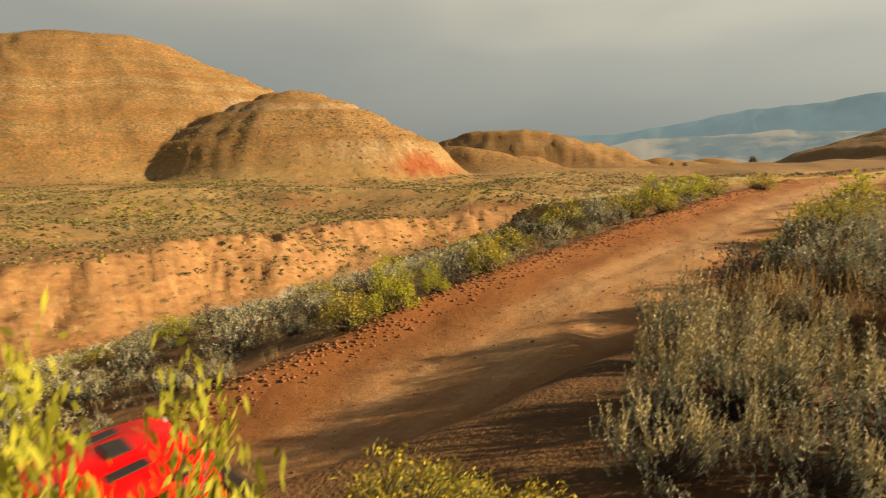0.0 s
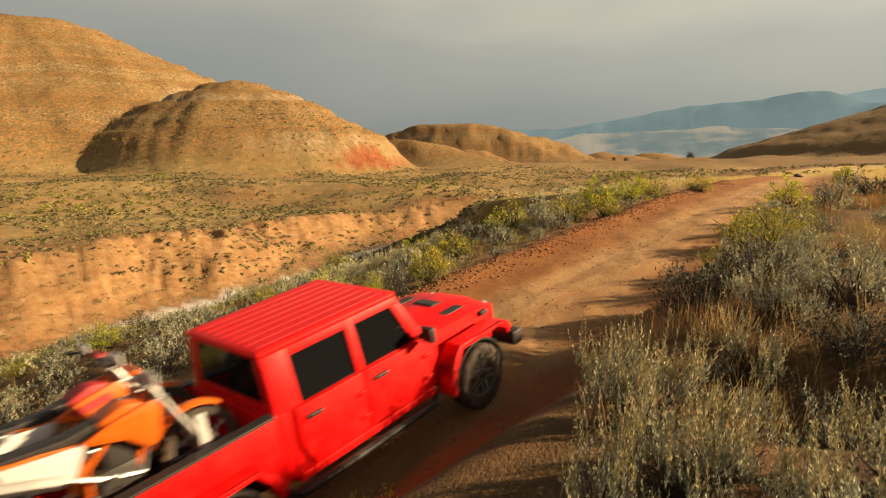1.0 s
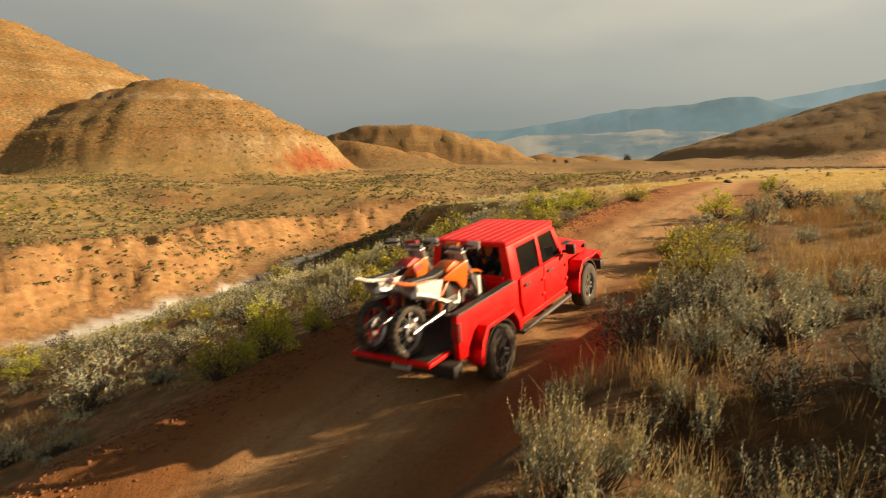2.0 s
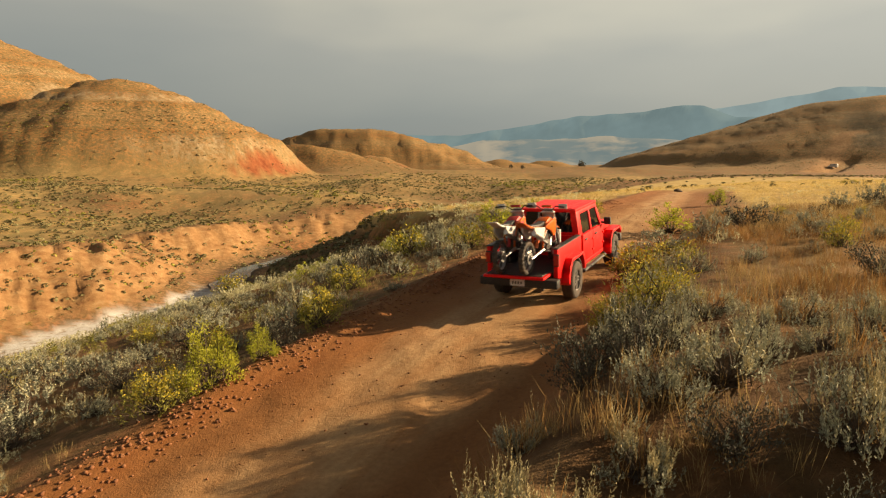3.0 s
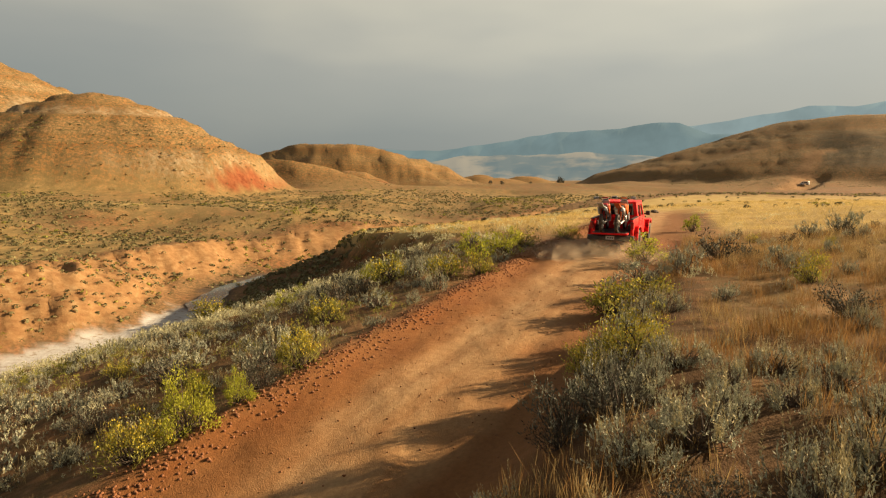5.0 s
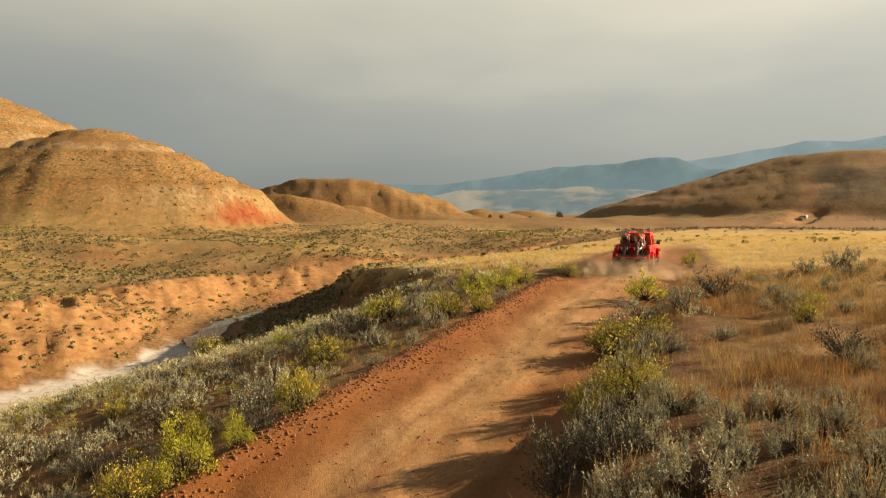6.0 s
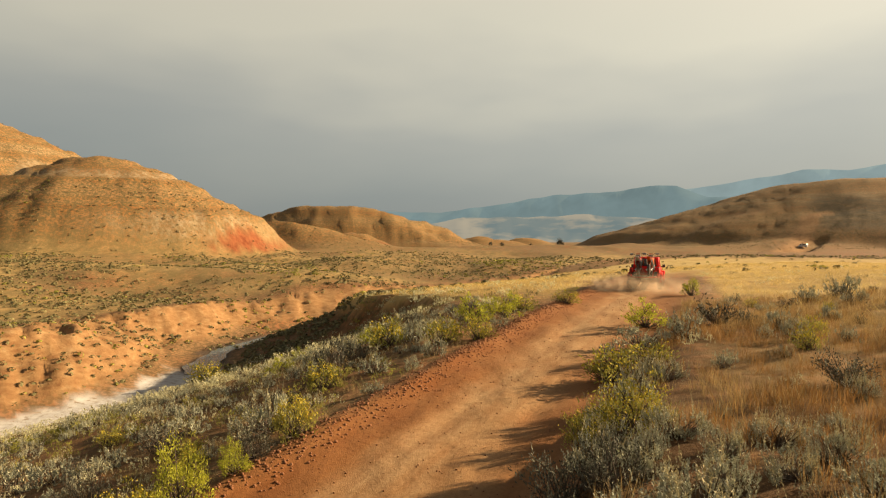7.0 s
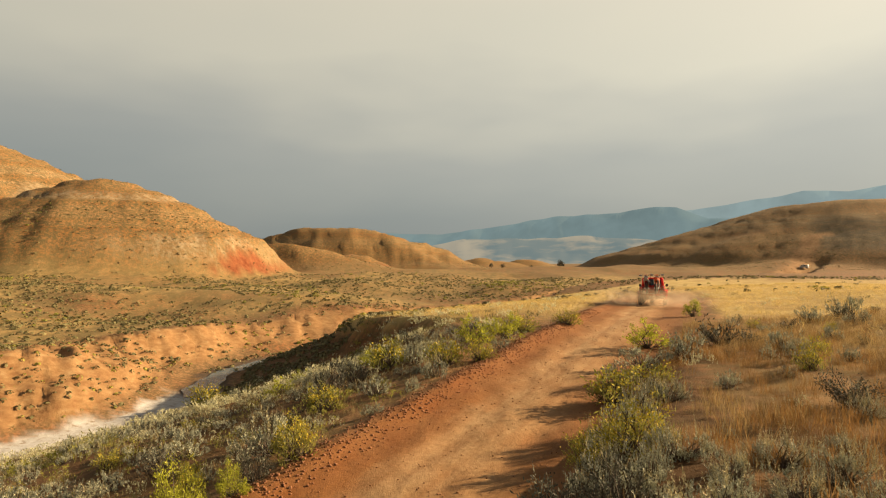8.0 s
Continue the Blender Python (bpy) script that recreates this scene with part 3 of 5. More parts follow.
# ---- truck ----
def build_wheel(truck, x, y):
    wheel = part("wheel", lathe_x([(-0.09, 0.02), (0.09, 0.02), (0.10, 0.085), (0.04, 0.095), (-0.09, 0.09)], 18), DARK_METAL, truck)
    wheel.location = (x, y, 0.415)
    side = 1 if x > 0 else -1
    tread = [(-0.125, 0.235), (-0.135, 0.30), (-0.128, 0.375), (-0.105, 0.408), (-0.03, 0.415), (0.03, 0.415), (0.105, 0.408), (0.128, 0.375), (0.135, 0.30), (0.125, 0.235)]
    bm = lathe_x(tread, 112, None, 0.014)
    smooth(part("tyre", bm, RUBBER, wheel, "knobbly black off-road tyre"))
    rim = lathe_x([(-0.10, 0.215), (0.118, 0.222), (0.122, 0.245), (-0.11, 0.24)], 40)
    for k in range(5):
        m = Matrix.Rotation(2 * math.pi * k / 5, 4, "X")
        for off in (-0.035, 0.035):
            box(side * 0.055, side * 0.095, off - 0.02, off + 0.02, 0.06, 0.225, 0.006, rim, m)
    smooth(part("rim", rim, RIM_METAL, wheel, "grey five-spoke alloy rim"))
    return wheel


def arch_flare(truck, side, y, front):
    """The wide flat flare over a wheel."""
    span = [(-0.66, 0.50), (-0.58, 0.80), (-0.42, 0.98), (0.40, 0.98), (0.56, 0.82), (0.62, 0.62)] if not front else [(-0.60, 0.46), (-0.54, 0.78), (-0.36, 0.99), (0.42, 1.00), (0.60, 0.93), (0.64, 0.84)]
    inner = [(p * 0.88, z - 0.075) for p, z in span]
    prof = [(y + p, z) for p, z in span] + [(y + p, z) for p, z in inner[::-1]]
    x0, x1 = side * 0.70, side * 0.945
    bm = bmesh.new()
    n = len(span)
    for i in range(n - 1):
        quad = [prof[i], prof[i + 1], prof[2 * n - 2 - i], prof[2 * n - 1 - i]]
        slab(quad, x0, x1, 0.0, bm)
    bmesh.ops.remove_doubles(bm, verts=bm.verts, dist=1e-4)
    inside = [f for f in bm.faces if sum(1 for g in bm.faces if g is not f and (g.calc_center_median() - f.calc_center_median()).length < 1e-4)]
    bmesh.ops.delete(bm, geom=inside, context="FACES")
    bevelled(bm, 0.022)
    smooth(part("fender", bm, RED, truck, "wide red wheel-arch flare"))
    liner = lathe_x([(side * 0.46, 0.44), (side * 0.90, 0.45), (side * 0.90, 0.475), (side * 0.46, 0.465)], 32)
    bmesh.ops.delete(liner, geom=[v for v in liner.verts if v.co.z < -0.05], context="VERTS")
    bmesh.ops.translate(liner, verts=liner.verts, vec=(0, y, 0.43))
    part("arch_liner", liner, BLACK_PLASTIC, truck)


def build_truck():
    truck = tagged(new("pickup_truck"), "red four-door pickup truck with two dirt bikes in its bed", "truck")
    frame_rail = box(-0.50, -0.36, -2.55, 2.45, 0.46, 0.60, 0.01)
    box(0.36, 0.50, -2.55, 2.45, 0.46, 0.60, 0.01, frame_rail)
    for y in (-2.3, -1.745, -0.6, 0.7, 1.745, 2.3):
        box(-0.62 if abs(abs(y) - 1.745) < 0.01 else -0.4, 0.62 if abs(abs(y) - 1.745) < 0.01 else 0.4, y - 0.06, y + 0.06, 0.40, 0.54, 0.01, frame_rail)
    part("chassis", frame_rail, DARK_METAL, truck)
    # cab tub, below the belt line
    tub = slab([(-0.99, 0.58), (-0.90, 0.50), (0.95, 0.50), (1.18, 0.62), (1.20, 1.20), (1.02, 1.235), (-0.99, 1.235)], -0.745, 0.745, 0.03)
    smooth(part("cab_body", tub, RED, truck))
    for side in (-1, 1):
        for name, y0, y1, edge in (("front_door", 0.07, 1.00, 0.06), ("rear_door", -0.80, 0.04, 0.0)):
            prof = [(y0, 0.60), (y1 - edge, 0.60), (y1, 0.72), (y1, 1.22), (y0, 1.235)] if edge else [(y0 + 0.10, 0.60), (y1, 0.60), (y1, 1.235), (y0, 1.235), (y0, 0.86)]
            door = smooth(part(name, slab(prof, side * 0.735, side * 0.787, 0.014), RED, truck))
            hy = y0 + 0.12
            part("handle", box(side * 0.79, side * 0.822, hy - 0.02, hy + 0.16, 1.085, 1.125, 0.012), BLACK_PLASTIC, door, "black door handle")
            part("hinge", box(side * 0.785, side * 0.815, y1 - 0.10, y1 - 0.01, 1.00, 1.05, 0.01), RED, door)
            part("hinge", box(side * 0.785, side * 0.815, y1 - 0.10, y1 - 0.01, 0.74, 0.79, 0.01), RED, door)
        # pillars and upper frame, leaning in
        lean = 0.15
        smooth(part("rear_pillar", slab([(-0.99, 1.23), (-0.70, 1.23), (-0.70, 1.80), (-0.97, 1.80)], side * 0.60, side * 0.748, 0.02, None, lean), RED, truck))
        smooth(part("centre_pillar", slab([(0.00, 1.23), (0.11, 1.23), (0.10, 1.80), (0.00, 1.80)], side * 0.67, side * 0.748, 0.01, None, lean), RED, truck))
        smooth(part("front_pillar", slab([(0.86, 1.20), (1.05, 1.20), (0.72, 1.80), (0.60, 1.80)], side * 0.66, side * 0.748, 0.012, None, lean), RED, truck))
        smooth(part("roof_rail", slab([(-0.98, 1.70), (0.76, 1.70), (0.72, 1.80), (-0.98, 1.80)], side * 0.60, side * 0.676, 0.01, None, lean), RED, truck))
        part("door_window", slab([(0.12, 1.235), (0.90, 1.235), (0.65, 1.71), (0.11, 1.71)], side * 0.705, side * 0.722, 0, None, lean), GLASS, truck, "dark tinted side window")
        part("door_window", slab([(-0.70, 1.235), (0.0, 1.235), (0.0, 1.71), (-0.70, 1.71)], side * 0.705, side * 0.722, 0, None, lean), GLASS, truck, "dark tinted side window")
        # mirror, step, lamps
        mirror = bevelled(box(side * 0.83, side * 1.00, 0.87, 0.96, 1.22, 1.40), 0.03)
        box(side * 0.76, side * 0.90, 0.89, 0.93, 1.24, 1.29, 0.008, mirror)
        smooth(part("mirror", mirror, BLACK_PLASTIC, truck, "black wing mirror"))
        step = tube([(side * 0.72, -1.05, 0.47), (side * 0.84, -0.95, 0.44), (side * 0.84, 0.95, 0.44), (side * 0.72, 1.08, 0.47)], 0.045, 10)
        smooth(part("side_step", step, BLACK_PLASTIC, truck, "black side step under the doors"))
        part("sill", box(side * 0.70, side * 0.782, -0.90, 1.02, 0.50, 0.59, 0.012), RED, truck)
        tail = part("taillight", box(side * 0.70, side * 0.812, -2.71, -2.66, 0.92, 1.14, 0.012), LENS_RED, truck, "square red taillight")
        part("bezel", box(side * 0.69, side * 0.815, -2.695, -2.64, 0.90, 1.16, 0.01), BLACK_PLASTIC, tail)
        head = part("headlight", lathe_x([(0, 0.01), (0.04, 0.02), (0.03, 0.10), (0, 0.105)], 20), LENS_CLEAR, truck, "round headlight")
        head.matrix_local = pose(side * 0.46, 2.44, 1.0, 0, 0, 90)
        # bed side with its black rail cap
        bed = slab([(-2.68, 0.66), (-2.30, 0.56), (-2.28, 0.78), (-2.10, 0.93), (-1.40, 0.93), (-1.20, 0.78), (-1.16, 0.56), (-1.02, 0.56), (-1.02, 1.255), (-2.68, 1.255)], side * 0.70, side * 0.79, 0.012)
        smooth(part("bed_side", bed, RED, truck))
        part("bed_rail_cap", box(side * 0.675, side * 0.80, -2.68, -1.02, 1.257, 1.285, 0.01), BLACK_PLASTIC, truck, "black cap along the bed rail")
        arch_flare(truck, side, -1.745, False)
        arch_flare(truck, side, 1.745, True)
        part("wheel_well", box(side * 0.50, side * 0.698, -2.12, -1.36, 0.80, 1.0, 0.03), BLACK_PLASTIC, truck)
    part("bed_floor", box(-0.70, 0.70, -2.68, -1.02, 0.73, 0.775, 0.0), BLACK_PLASTIC, truck, "black lined bed floor")
    part("bed_front", box(-0.70, 0.70, -1.07, -1.02, 0.56, 1.255, 0.008), RED, truck)
    gate = part("tailgate", box(-0.66, 0.66, -3.20, -2.70, 0.715, 0.775, 0.015), RED, truck, "red tailgate lowered flat")
    part("gate_liner", box(-0.61, 0.61, -3.15, -2.72, 0.777, 0.79, 0.004), BLACK_PLASTIC, gate)
    bumper = bevelled(box(-0.86, 0.86, -2.95, -2.74, 0.48, 0.67), 0.035)
    bumper = smooth(part("rear_bumper", bumper, BLACK_PLASTIC, truck, "black steel rear bumper"))
    plate = part("number_plate", box(-0.16, 0.16, -2.962, -2.953, 0.51, 0.65, 0.004), WHITE, bumper, "pale number plate with dark bars")
    for k in range(4):
        part("plate_bar", box(-0.11 + 0.06 * k, -0.075 + 0.06 * k, -2.967, -2.9635, 0.55, 0.61), BLACK_PLASTIC, plate)
    # roof with ribs
    roof = bevelled(box(-0.672, 0.672, -1.005, 0.74, 1.775, 1.855), 0.04, 3)
    roof = smooth(part("roof", roof, RED, truck, "ribbed red hard top"))
    for k in range(8):
        x = -0.525 + 0.15 * k
        part("rib", box(x - 0.045, x + 0.045, -0.93, 0.62, 1.848, 1.8605, 0.005), RED, roof)
    # back wall of the cab
    part("cab_back", box(-0.60, 0.60, -1.0, -0.955, 1.20, 1.32, 0.01), RED, truck)
    part("rear_window", slab([(-0.985, 1.30), (-0.97, 1.30), (-0.95, 1.775), (-0.965, 1.775)], -0.59, 0.59), GLASS, truck, "dark rear cab window")
    part("windscreen", slab([(1.03, 1.22), (1.055, 1.22), (0.735, 1.78), (0.71, 1.78)], -0.60, 0.60), GLASS, truck, "dark sloping windscreen")
    part("windscreen_frame", slab([(0.76, 1.72), (0.79, 1.73), (0.745, 1.80), (0.70, 1.80)], -0.64, 0.64, 0.006), RED, truck)
    part("cowl", slab([(1.04, 1.19), (1.24, 1.19), (1.24, 1.215), (1.06, 1.235)], -0.66, 0.66, 0.005), BLACK_PLASTIC, truck, "black cowl vent")
    # engine bay and hood
    bay = slab([(1.15, 0.55), (2.40, 0.62), (2.44, 1.06), (1.20, 1.17)], -0.60, 0.60, 0.03)
    smooth(part("front_body", bay, RED, truck))
    hood = bmesh.new()
    rows = []
    for y, z, w in ((1.20, 1.195, 0.70), (1.7, 1.185, 0.675), (2.2, 1.145, 0.64), (2.40, 1.11, 0.615)):
        rows.append([hood.verts.new(p) for p in ((-w, y, z - 0.13), (-w, y, z - 0.03), (-w + 0.05, y, z), (-0.33, y, z + 0.004), (-0.27, y, z + 0.035), (0.27, y, z + 0.035), (0.33, y, z + 0.004), (w - 0.05, y, z), (w, y, z - 0.03), (w, y, z - 0.13))])
    rows.append([hood.verts.new((v.co.x * 0.97, 2.46, v.co.z - 0.06)) for v in rows[-1]])
    for a, b in zip(rows, rows[1:]):
        for i in range(9):
            hood.faces.new((a[i], a[i + 1], b[i + 1], b[i]))
    hood = smooth(part("hood", hood, RED, truck, "long red hood with raised centre"))
    for side in (-1, 1):
        part("hood_vent", box(side * 0.36, side * 0.50, 1.68, 2.02, 1.178, 1.192, 0.005, None, None), BLACK_PLASTIC, hood, "black slot vent")
        part("hood_latch", box(side * 0.63, side * 0.70, 2.12, 2.24, 1.04, 1.10, 0.008), BLACK_PLASTIC, hood)
    part("hood_scoop", slab([(1.78, 1.21), (2.00, 1.205), (1.98, 1.215), (1.80, 1.235)], -0.16, 0.16), BLACK_PLASTIC, hood, "black centre vent")
    grille = part("grille", box(-0.60, 0.60, 2.42, 2.47, 0.78, 1.08, 0.015), RED, truck)
    for k in range(7):
        part("slot", box(-0.27 + 0.09 * k - 0.028, -0.27 + 0.09 * k + 0.028, 2.465, 2.478, 0.82, 1.04, 0.0), BLACK_PLASTIC, grille)
    front = bevelled(box(-0.88, 0.88, 2.50, 2.70, 0.50, 0.70), 0.04)
    smooth(part("front_bumper", front, BLACK_PLASTIC, truck, "black front bumper"))
    part("exhaust", tube([(0.45, -2.1, 0.46), (0.5, -2.6, 0.45), (0.5, -2.85, 0.44)], 0.035, 10), DARK_METAL, truck)
    wheels = [build_wheel(truck, sx * 0.80, sy * 1.745) for sx in (-1, 1) for sy in (-1, 1)]
    return truck, wheels


# ---- dirt bikes ----
def arc_strip(y0, z0, radius, a0, a1, width0, width1, thick, bm=None):
    """A curved mudguard about the x axis."""
    made = bmesh.new()
    rows = []
    for k in range(11):
        f = k / 10
        a, w = radians(a0 + (a1 - a0) * f), (width0 + (width1 - width0) * f) / 2
        c, s = math.cos(a), math.sin(a)
        rows.append([made.verts.new((x, y0 + r * c, z0 + r * s)) for x, r in ((-w, radius - 0.03), (-w * 0.6, radius), (w * 0.6, radius), (w, radius - 0.03), (w * 0.6, radius - thick), (-w * 0.6, radius - thick))])
    for a, b in zip(rows, rows[1:]):
        for i in range(6):
            made.faces.new((a[i], a[(i + 1) % 6], b[(i + 1) % 6], b[i]))
    made.faces.new(rows[0])
    made.faces.new(rows[-1][::-1])
    return joined(bm, made)


def bike_wheel(bike, y, tyre_r, name):
    hub = part(name, lathe_x([(-0.06, 0.01), (0.06, 0.01), (0.055, 0.05), (-0.055, 0.05)], 14), DARK_METAL, bike)
    hub.location = (0, y, 0.335)
    w = 0.055 if name == "rear_wheel" else 0.042
    bm = lathe_x([(-w * 0.8, tyre_r - 0.085), (-w, tyre_r - 0.045), (-w * 0.75, tyre_r - 0.01), (0, tyre_r), (w * 0.75, tyre_r - 0.01), (w, tyre_r - 0.045), (w * 0.8, tyre_r - 0.085)], 96, None, 0.014)
    smooth(part("tyre", bm, RUBBER, hub, "knobbly dusty tyre"))
    rim = lathe_x([(-0.026, tyre_r - 0.095), (0.026, tyre_r - 0.095), (0.030, tyre_r - 0.078), (-0.030, tyre_r - 0.078)], 40)
    smooth(part("rim", rim, CHROME, hub))
    spokes = bmesh.new()
    for k in range(18):
        a = 2 * math.pi * k / 18
        b = a + (0.25 if k % 2 else -0.25)
        r = tyre_r - 0.09
        tube([(0.04 * (1 if k % 2 else -1), 0.045 * math.cos(a), 0.045 * math.sin(a)), (0, r * math.cos(b), r * math.sin(b))], 0.0035, 4, spokes)
    tagged(part("spoke_set", spokes, CHROME, hub), kind="stuff")
    part("brake_disc", lathe_x([(0.064, 0.07), (0.068, 0.07), (0.068, 0.115), (0.064, 0.115)], 24), CHROME, hub)
    return hub


def build_bike(accent, label, tail):
    bike = tagged(new("dirt_bike"), label, "motorcycle", "bikes in the truck bed")
    bike_wheel(bike, -0.73, 0.335, "rear_wheel")
    bike_wheel(bike, 0.74, 0.345, "front_wheel")
    fr = tube([(0, 0.40, 0.98), (0, 0.30, 0.60), (0, 0.18, 0.34), (0, -0.12, 0.32)], 0.028, 8)
    for sx in (-1, 1):
        tube([(0, 0.40, 0.96), (sx * 0.10, 0.12, 0.84), (sx * 0.11, -0.15, 0.62), (sx * 0.09, -0.16, 0.34)], 0.022, 8, fr)
        tube([(sx * 0.08, -0.02, 0.80), (sx * 0.07, -0.40, 0.88), (sx * 0.05, -0.62, 0.90)], 0.016, 6, fr)
    smooth(part("bike_frame", fr, ORANGE, bike, "orange tubular frame"))
    sw = bmesh.new()
    for sx in (-1, 1):
        tube([(sx * 0.11, -0.14, 0.40), (sx * 0.115, -0.45, 0.37), (sx * 0.105, -0.76, 0.335)], 0.03, 8, sw)
    smooth(part("swingarm", sw, CHROME, bike, "pale alloy swingarm"))
    fk = bmesh.new()
    for sx in (-1, 1):
        tube([(sx * 0.105, 0.74, 0.33), (sx * 0.105, 0.62, 0.62)], 0.032, 10, fk)
        tube([(sx * 0.105, 0.62, 0.62), (sx * 0.105, 0.41, 1.08)], 0.027, 10, fk)
    box(-0.14, 0.14, 0.40, 0.50, 0.90, 0.94, 0.01, fk)
    box(-0.14, 0.14, 0.36, 0.46, 1.05, 1.08, 0.01, fk)
    smooth(part("fork", fk, CHROME, bike, "bright front fork"))
    for sx in (-1, 1):
        part("fork_guard", box(sx * 0.10, sx * 0.15, 0.68, 0.76, 0.36, 0.66, 0.012), WHITE, bike)
    bar = tube([(-0.40, 0.26, 1.19), (-0.20, 0.32, 1.20), (-0.10, 0.39, 1.11), (0.10, 0.39, 1.11), (0.20, 0.32, 1.20), (0.40, 0.26, 1.19)], 0.012, 8)
    bar = smooth(part("handlebar", bar, BLACK_PLASTIC, bike, "wide black handlebar"))
    for sx in (-1, 1):
        part("grip", tube([(sx * 0.28, 0.295, 1.197), (sx * 0.41, 0.255, 1.19)], 0.018, 10), BLACK_PLASTIC, bar)
        part("lever", tube([(sx * 0.25, 0.33, 1.19), (sx * 0.38, 0.35, 1.17)], 0.006, 6), CHROME, bar)
        part("knuckle_guard", bevelled(box(sx * 0.24, sx * 0.42, 0.37, 0.39, 1.14, 1.24), 0.02), WHITE, bar, "white knuckle guard")
    part("bar_pad", tube([(-0.10, 0.36, 1.19), (0.10, 0.36, 1.19)], 0.026, 10), accent, bar)
    part("front_plate", bevelled(slab([(0.50, 0.88), (0.52, 0.88), (0.45, 1.14), (0.43, 1.14)], -0.10, 0.10), 0.006), WHITE, bike, "white front number board, blank")
    smooth(part("front_fender", arc_strip(0.70, 0.30, 0.44, 150, 55, 0.12, 0.15, 0.012), ORANGE, bike, "orange front mudguard"), 60)
    smooth(part("rear_fender", slab([(-0.38, 0.89), (-0.55, 0.91), (-0.80, 0.98), (-1.02, 1.07), (-1.03, 1.05), (-0.80, 0.945), (-0.55, 0.865), (-0.38, 0.83)], -0.095, 0.095, 0.02), tail, bike, "upswept rear mudguard"))
    seat = slab([(0.16, 0.95), (-0.20, 0.91), (-0.66, 0.955), (-0.68, 0.93), (-0.30, 0.84), (0.10, 0.86)], -0.075, 0.075, 0.025)
    smooth(part("seat", seat, BLACK_PLASTIC, bike, "long flat black seat"))
    tank = slab([(0.34, 0.96), (0.22, 1.00), (0.02, 0.94), (0.04, 0.78), (0.26, 0.72), (0.36, 0.84)], -0.12, 0.12, 0.04)
    smooth(part("fuel_tank", tank, accent, bike))
    for sx in (-1, 1):
        smooth(part("shroud", slab([(0.46, 0.88), (0.40, 0.96), (0.12, 0.92), (-0.12, 0.86), (-0.10, 0.82), (0.16, 0.74), (0.30, 0.60), (0.38, 0.62)], sx * 0.125, sx * 0.165, 0.012), ORANGE, bike, "orange radiator shroud"))
        smooth(part("side_panel", slab([(-0.10, 0.84), (-0.34, 0.87), (-0.66, 0.92), (-0.62, 0.80), (-0.44, 0.64), (-0.22, 0.62)], sx * 0.105, sx * 0.145, 0.012), WHITE, bike, "white side number panel, blank"))
        part("decal", slab([(-0.02, 0.865), (0.30, 0.90), (0.34, 0.84), (0.06, 0.80)], sx * 0.1655, sx * 0.168), accent if sx > 0 else WHITE, bike)
        part("foot_peg", box(sx * 0.13, sx * 0.25, -0.16, -0.11, 0.36, 0.385, 0.006), CHROME, bike)
    engine = box(-0.12, 0.12, -0.14, 0.22, 0.32, 0.56, 0.04)
    box(-0.09, 0.09, 0.00, 0.20, 0.54, 0.76, 0.02, engine)
    engine = smooth(part("engine", engine, DARK_METAL, bike, "grey single-cylinder engine"))
    cover = part("engine_cover", lathe_x([(-0.16, 0.02), (0.16, 0.02), (0.16, 0.09), (-0.16, 0.09)], 20), DARK_METAL, engine)
    cover.location = (0, 0.0, 0.42)
    for sx in (-1, 1):
        part("radiator", box(sx * 0.03, sx * 0.13, 0.30, 0.35, 0.58, 0.84, 0.01), DARK_METAL, bike)
    pipe = tube([(0.05, 0.20, 0.68), (0.08, 0.30, 0.58), (0.12, 0.22, 0.42), (0.13, -0.06, 0.52), (0.12, -0.32, 0.66)], 0.022, 8)
    pipe = smooth(part("exhaust", pipe, CHROME, bike))
    part("silencer", tube([(0.145, -0.30, 0.65), (0.15, -0.46, 0.72), (0.15, -0.72, 0.82)], 0.05, 12), CHROME, pipe, "short metal silencer")
    shock = tube([(0, -0.10, 0.72), (0, -0.24, 0.44)], 0.035, 10)
    part("shock", shock, accent, bike)
    bike.scale = (1.06, 1.06, 1.06)
    return bike


# ---- plants ----
def leaf_material(name, dark, light, tip=0.34):
    g = Mat(name, dark, 0.75)
    g.b.inputs["Specular IOR Level"].default_value = 0.25
    info = g.t.nodes.new("ShaderNodeObjectInfo")
    geo = g.t.nodes.new("ShaderNodeNewGeometry")
    f = g.math("ADD", g.math("MULTIPLY", info.outputs["Random"], 0.35), g.math("MULTIPLY", geo.outputs["Random Per Island"], 0.65))
    col = g.mix(f, dark, light)
    patch = g.ramp(g.noise(2.1, 3), (0.35, (0.58,)), (0.65, (0.95,)))
    col = g.mix(1.0, col, patch, "MULTIPLY")
    g.colour(col)
    thin = g.t.nodes.new("ShaderNodeBsdfTranslucent")
    g.link(col, thin.inputs["Color"])
    mixer = g.t.nodes.new("ShaderNodeMixShader")
    mixer.inputs["Fac"].default_value = tip
    g.link(g.b.outputs[0], mixer.inputs[1])
    g.link(thin.outputs[0], mixer.inputs[2])
    g.link(mixer.outputs[0], g.o.inputs["Surface"])
    return g.m


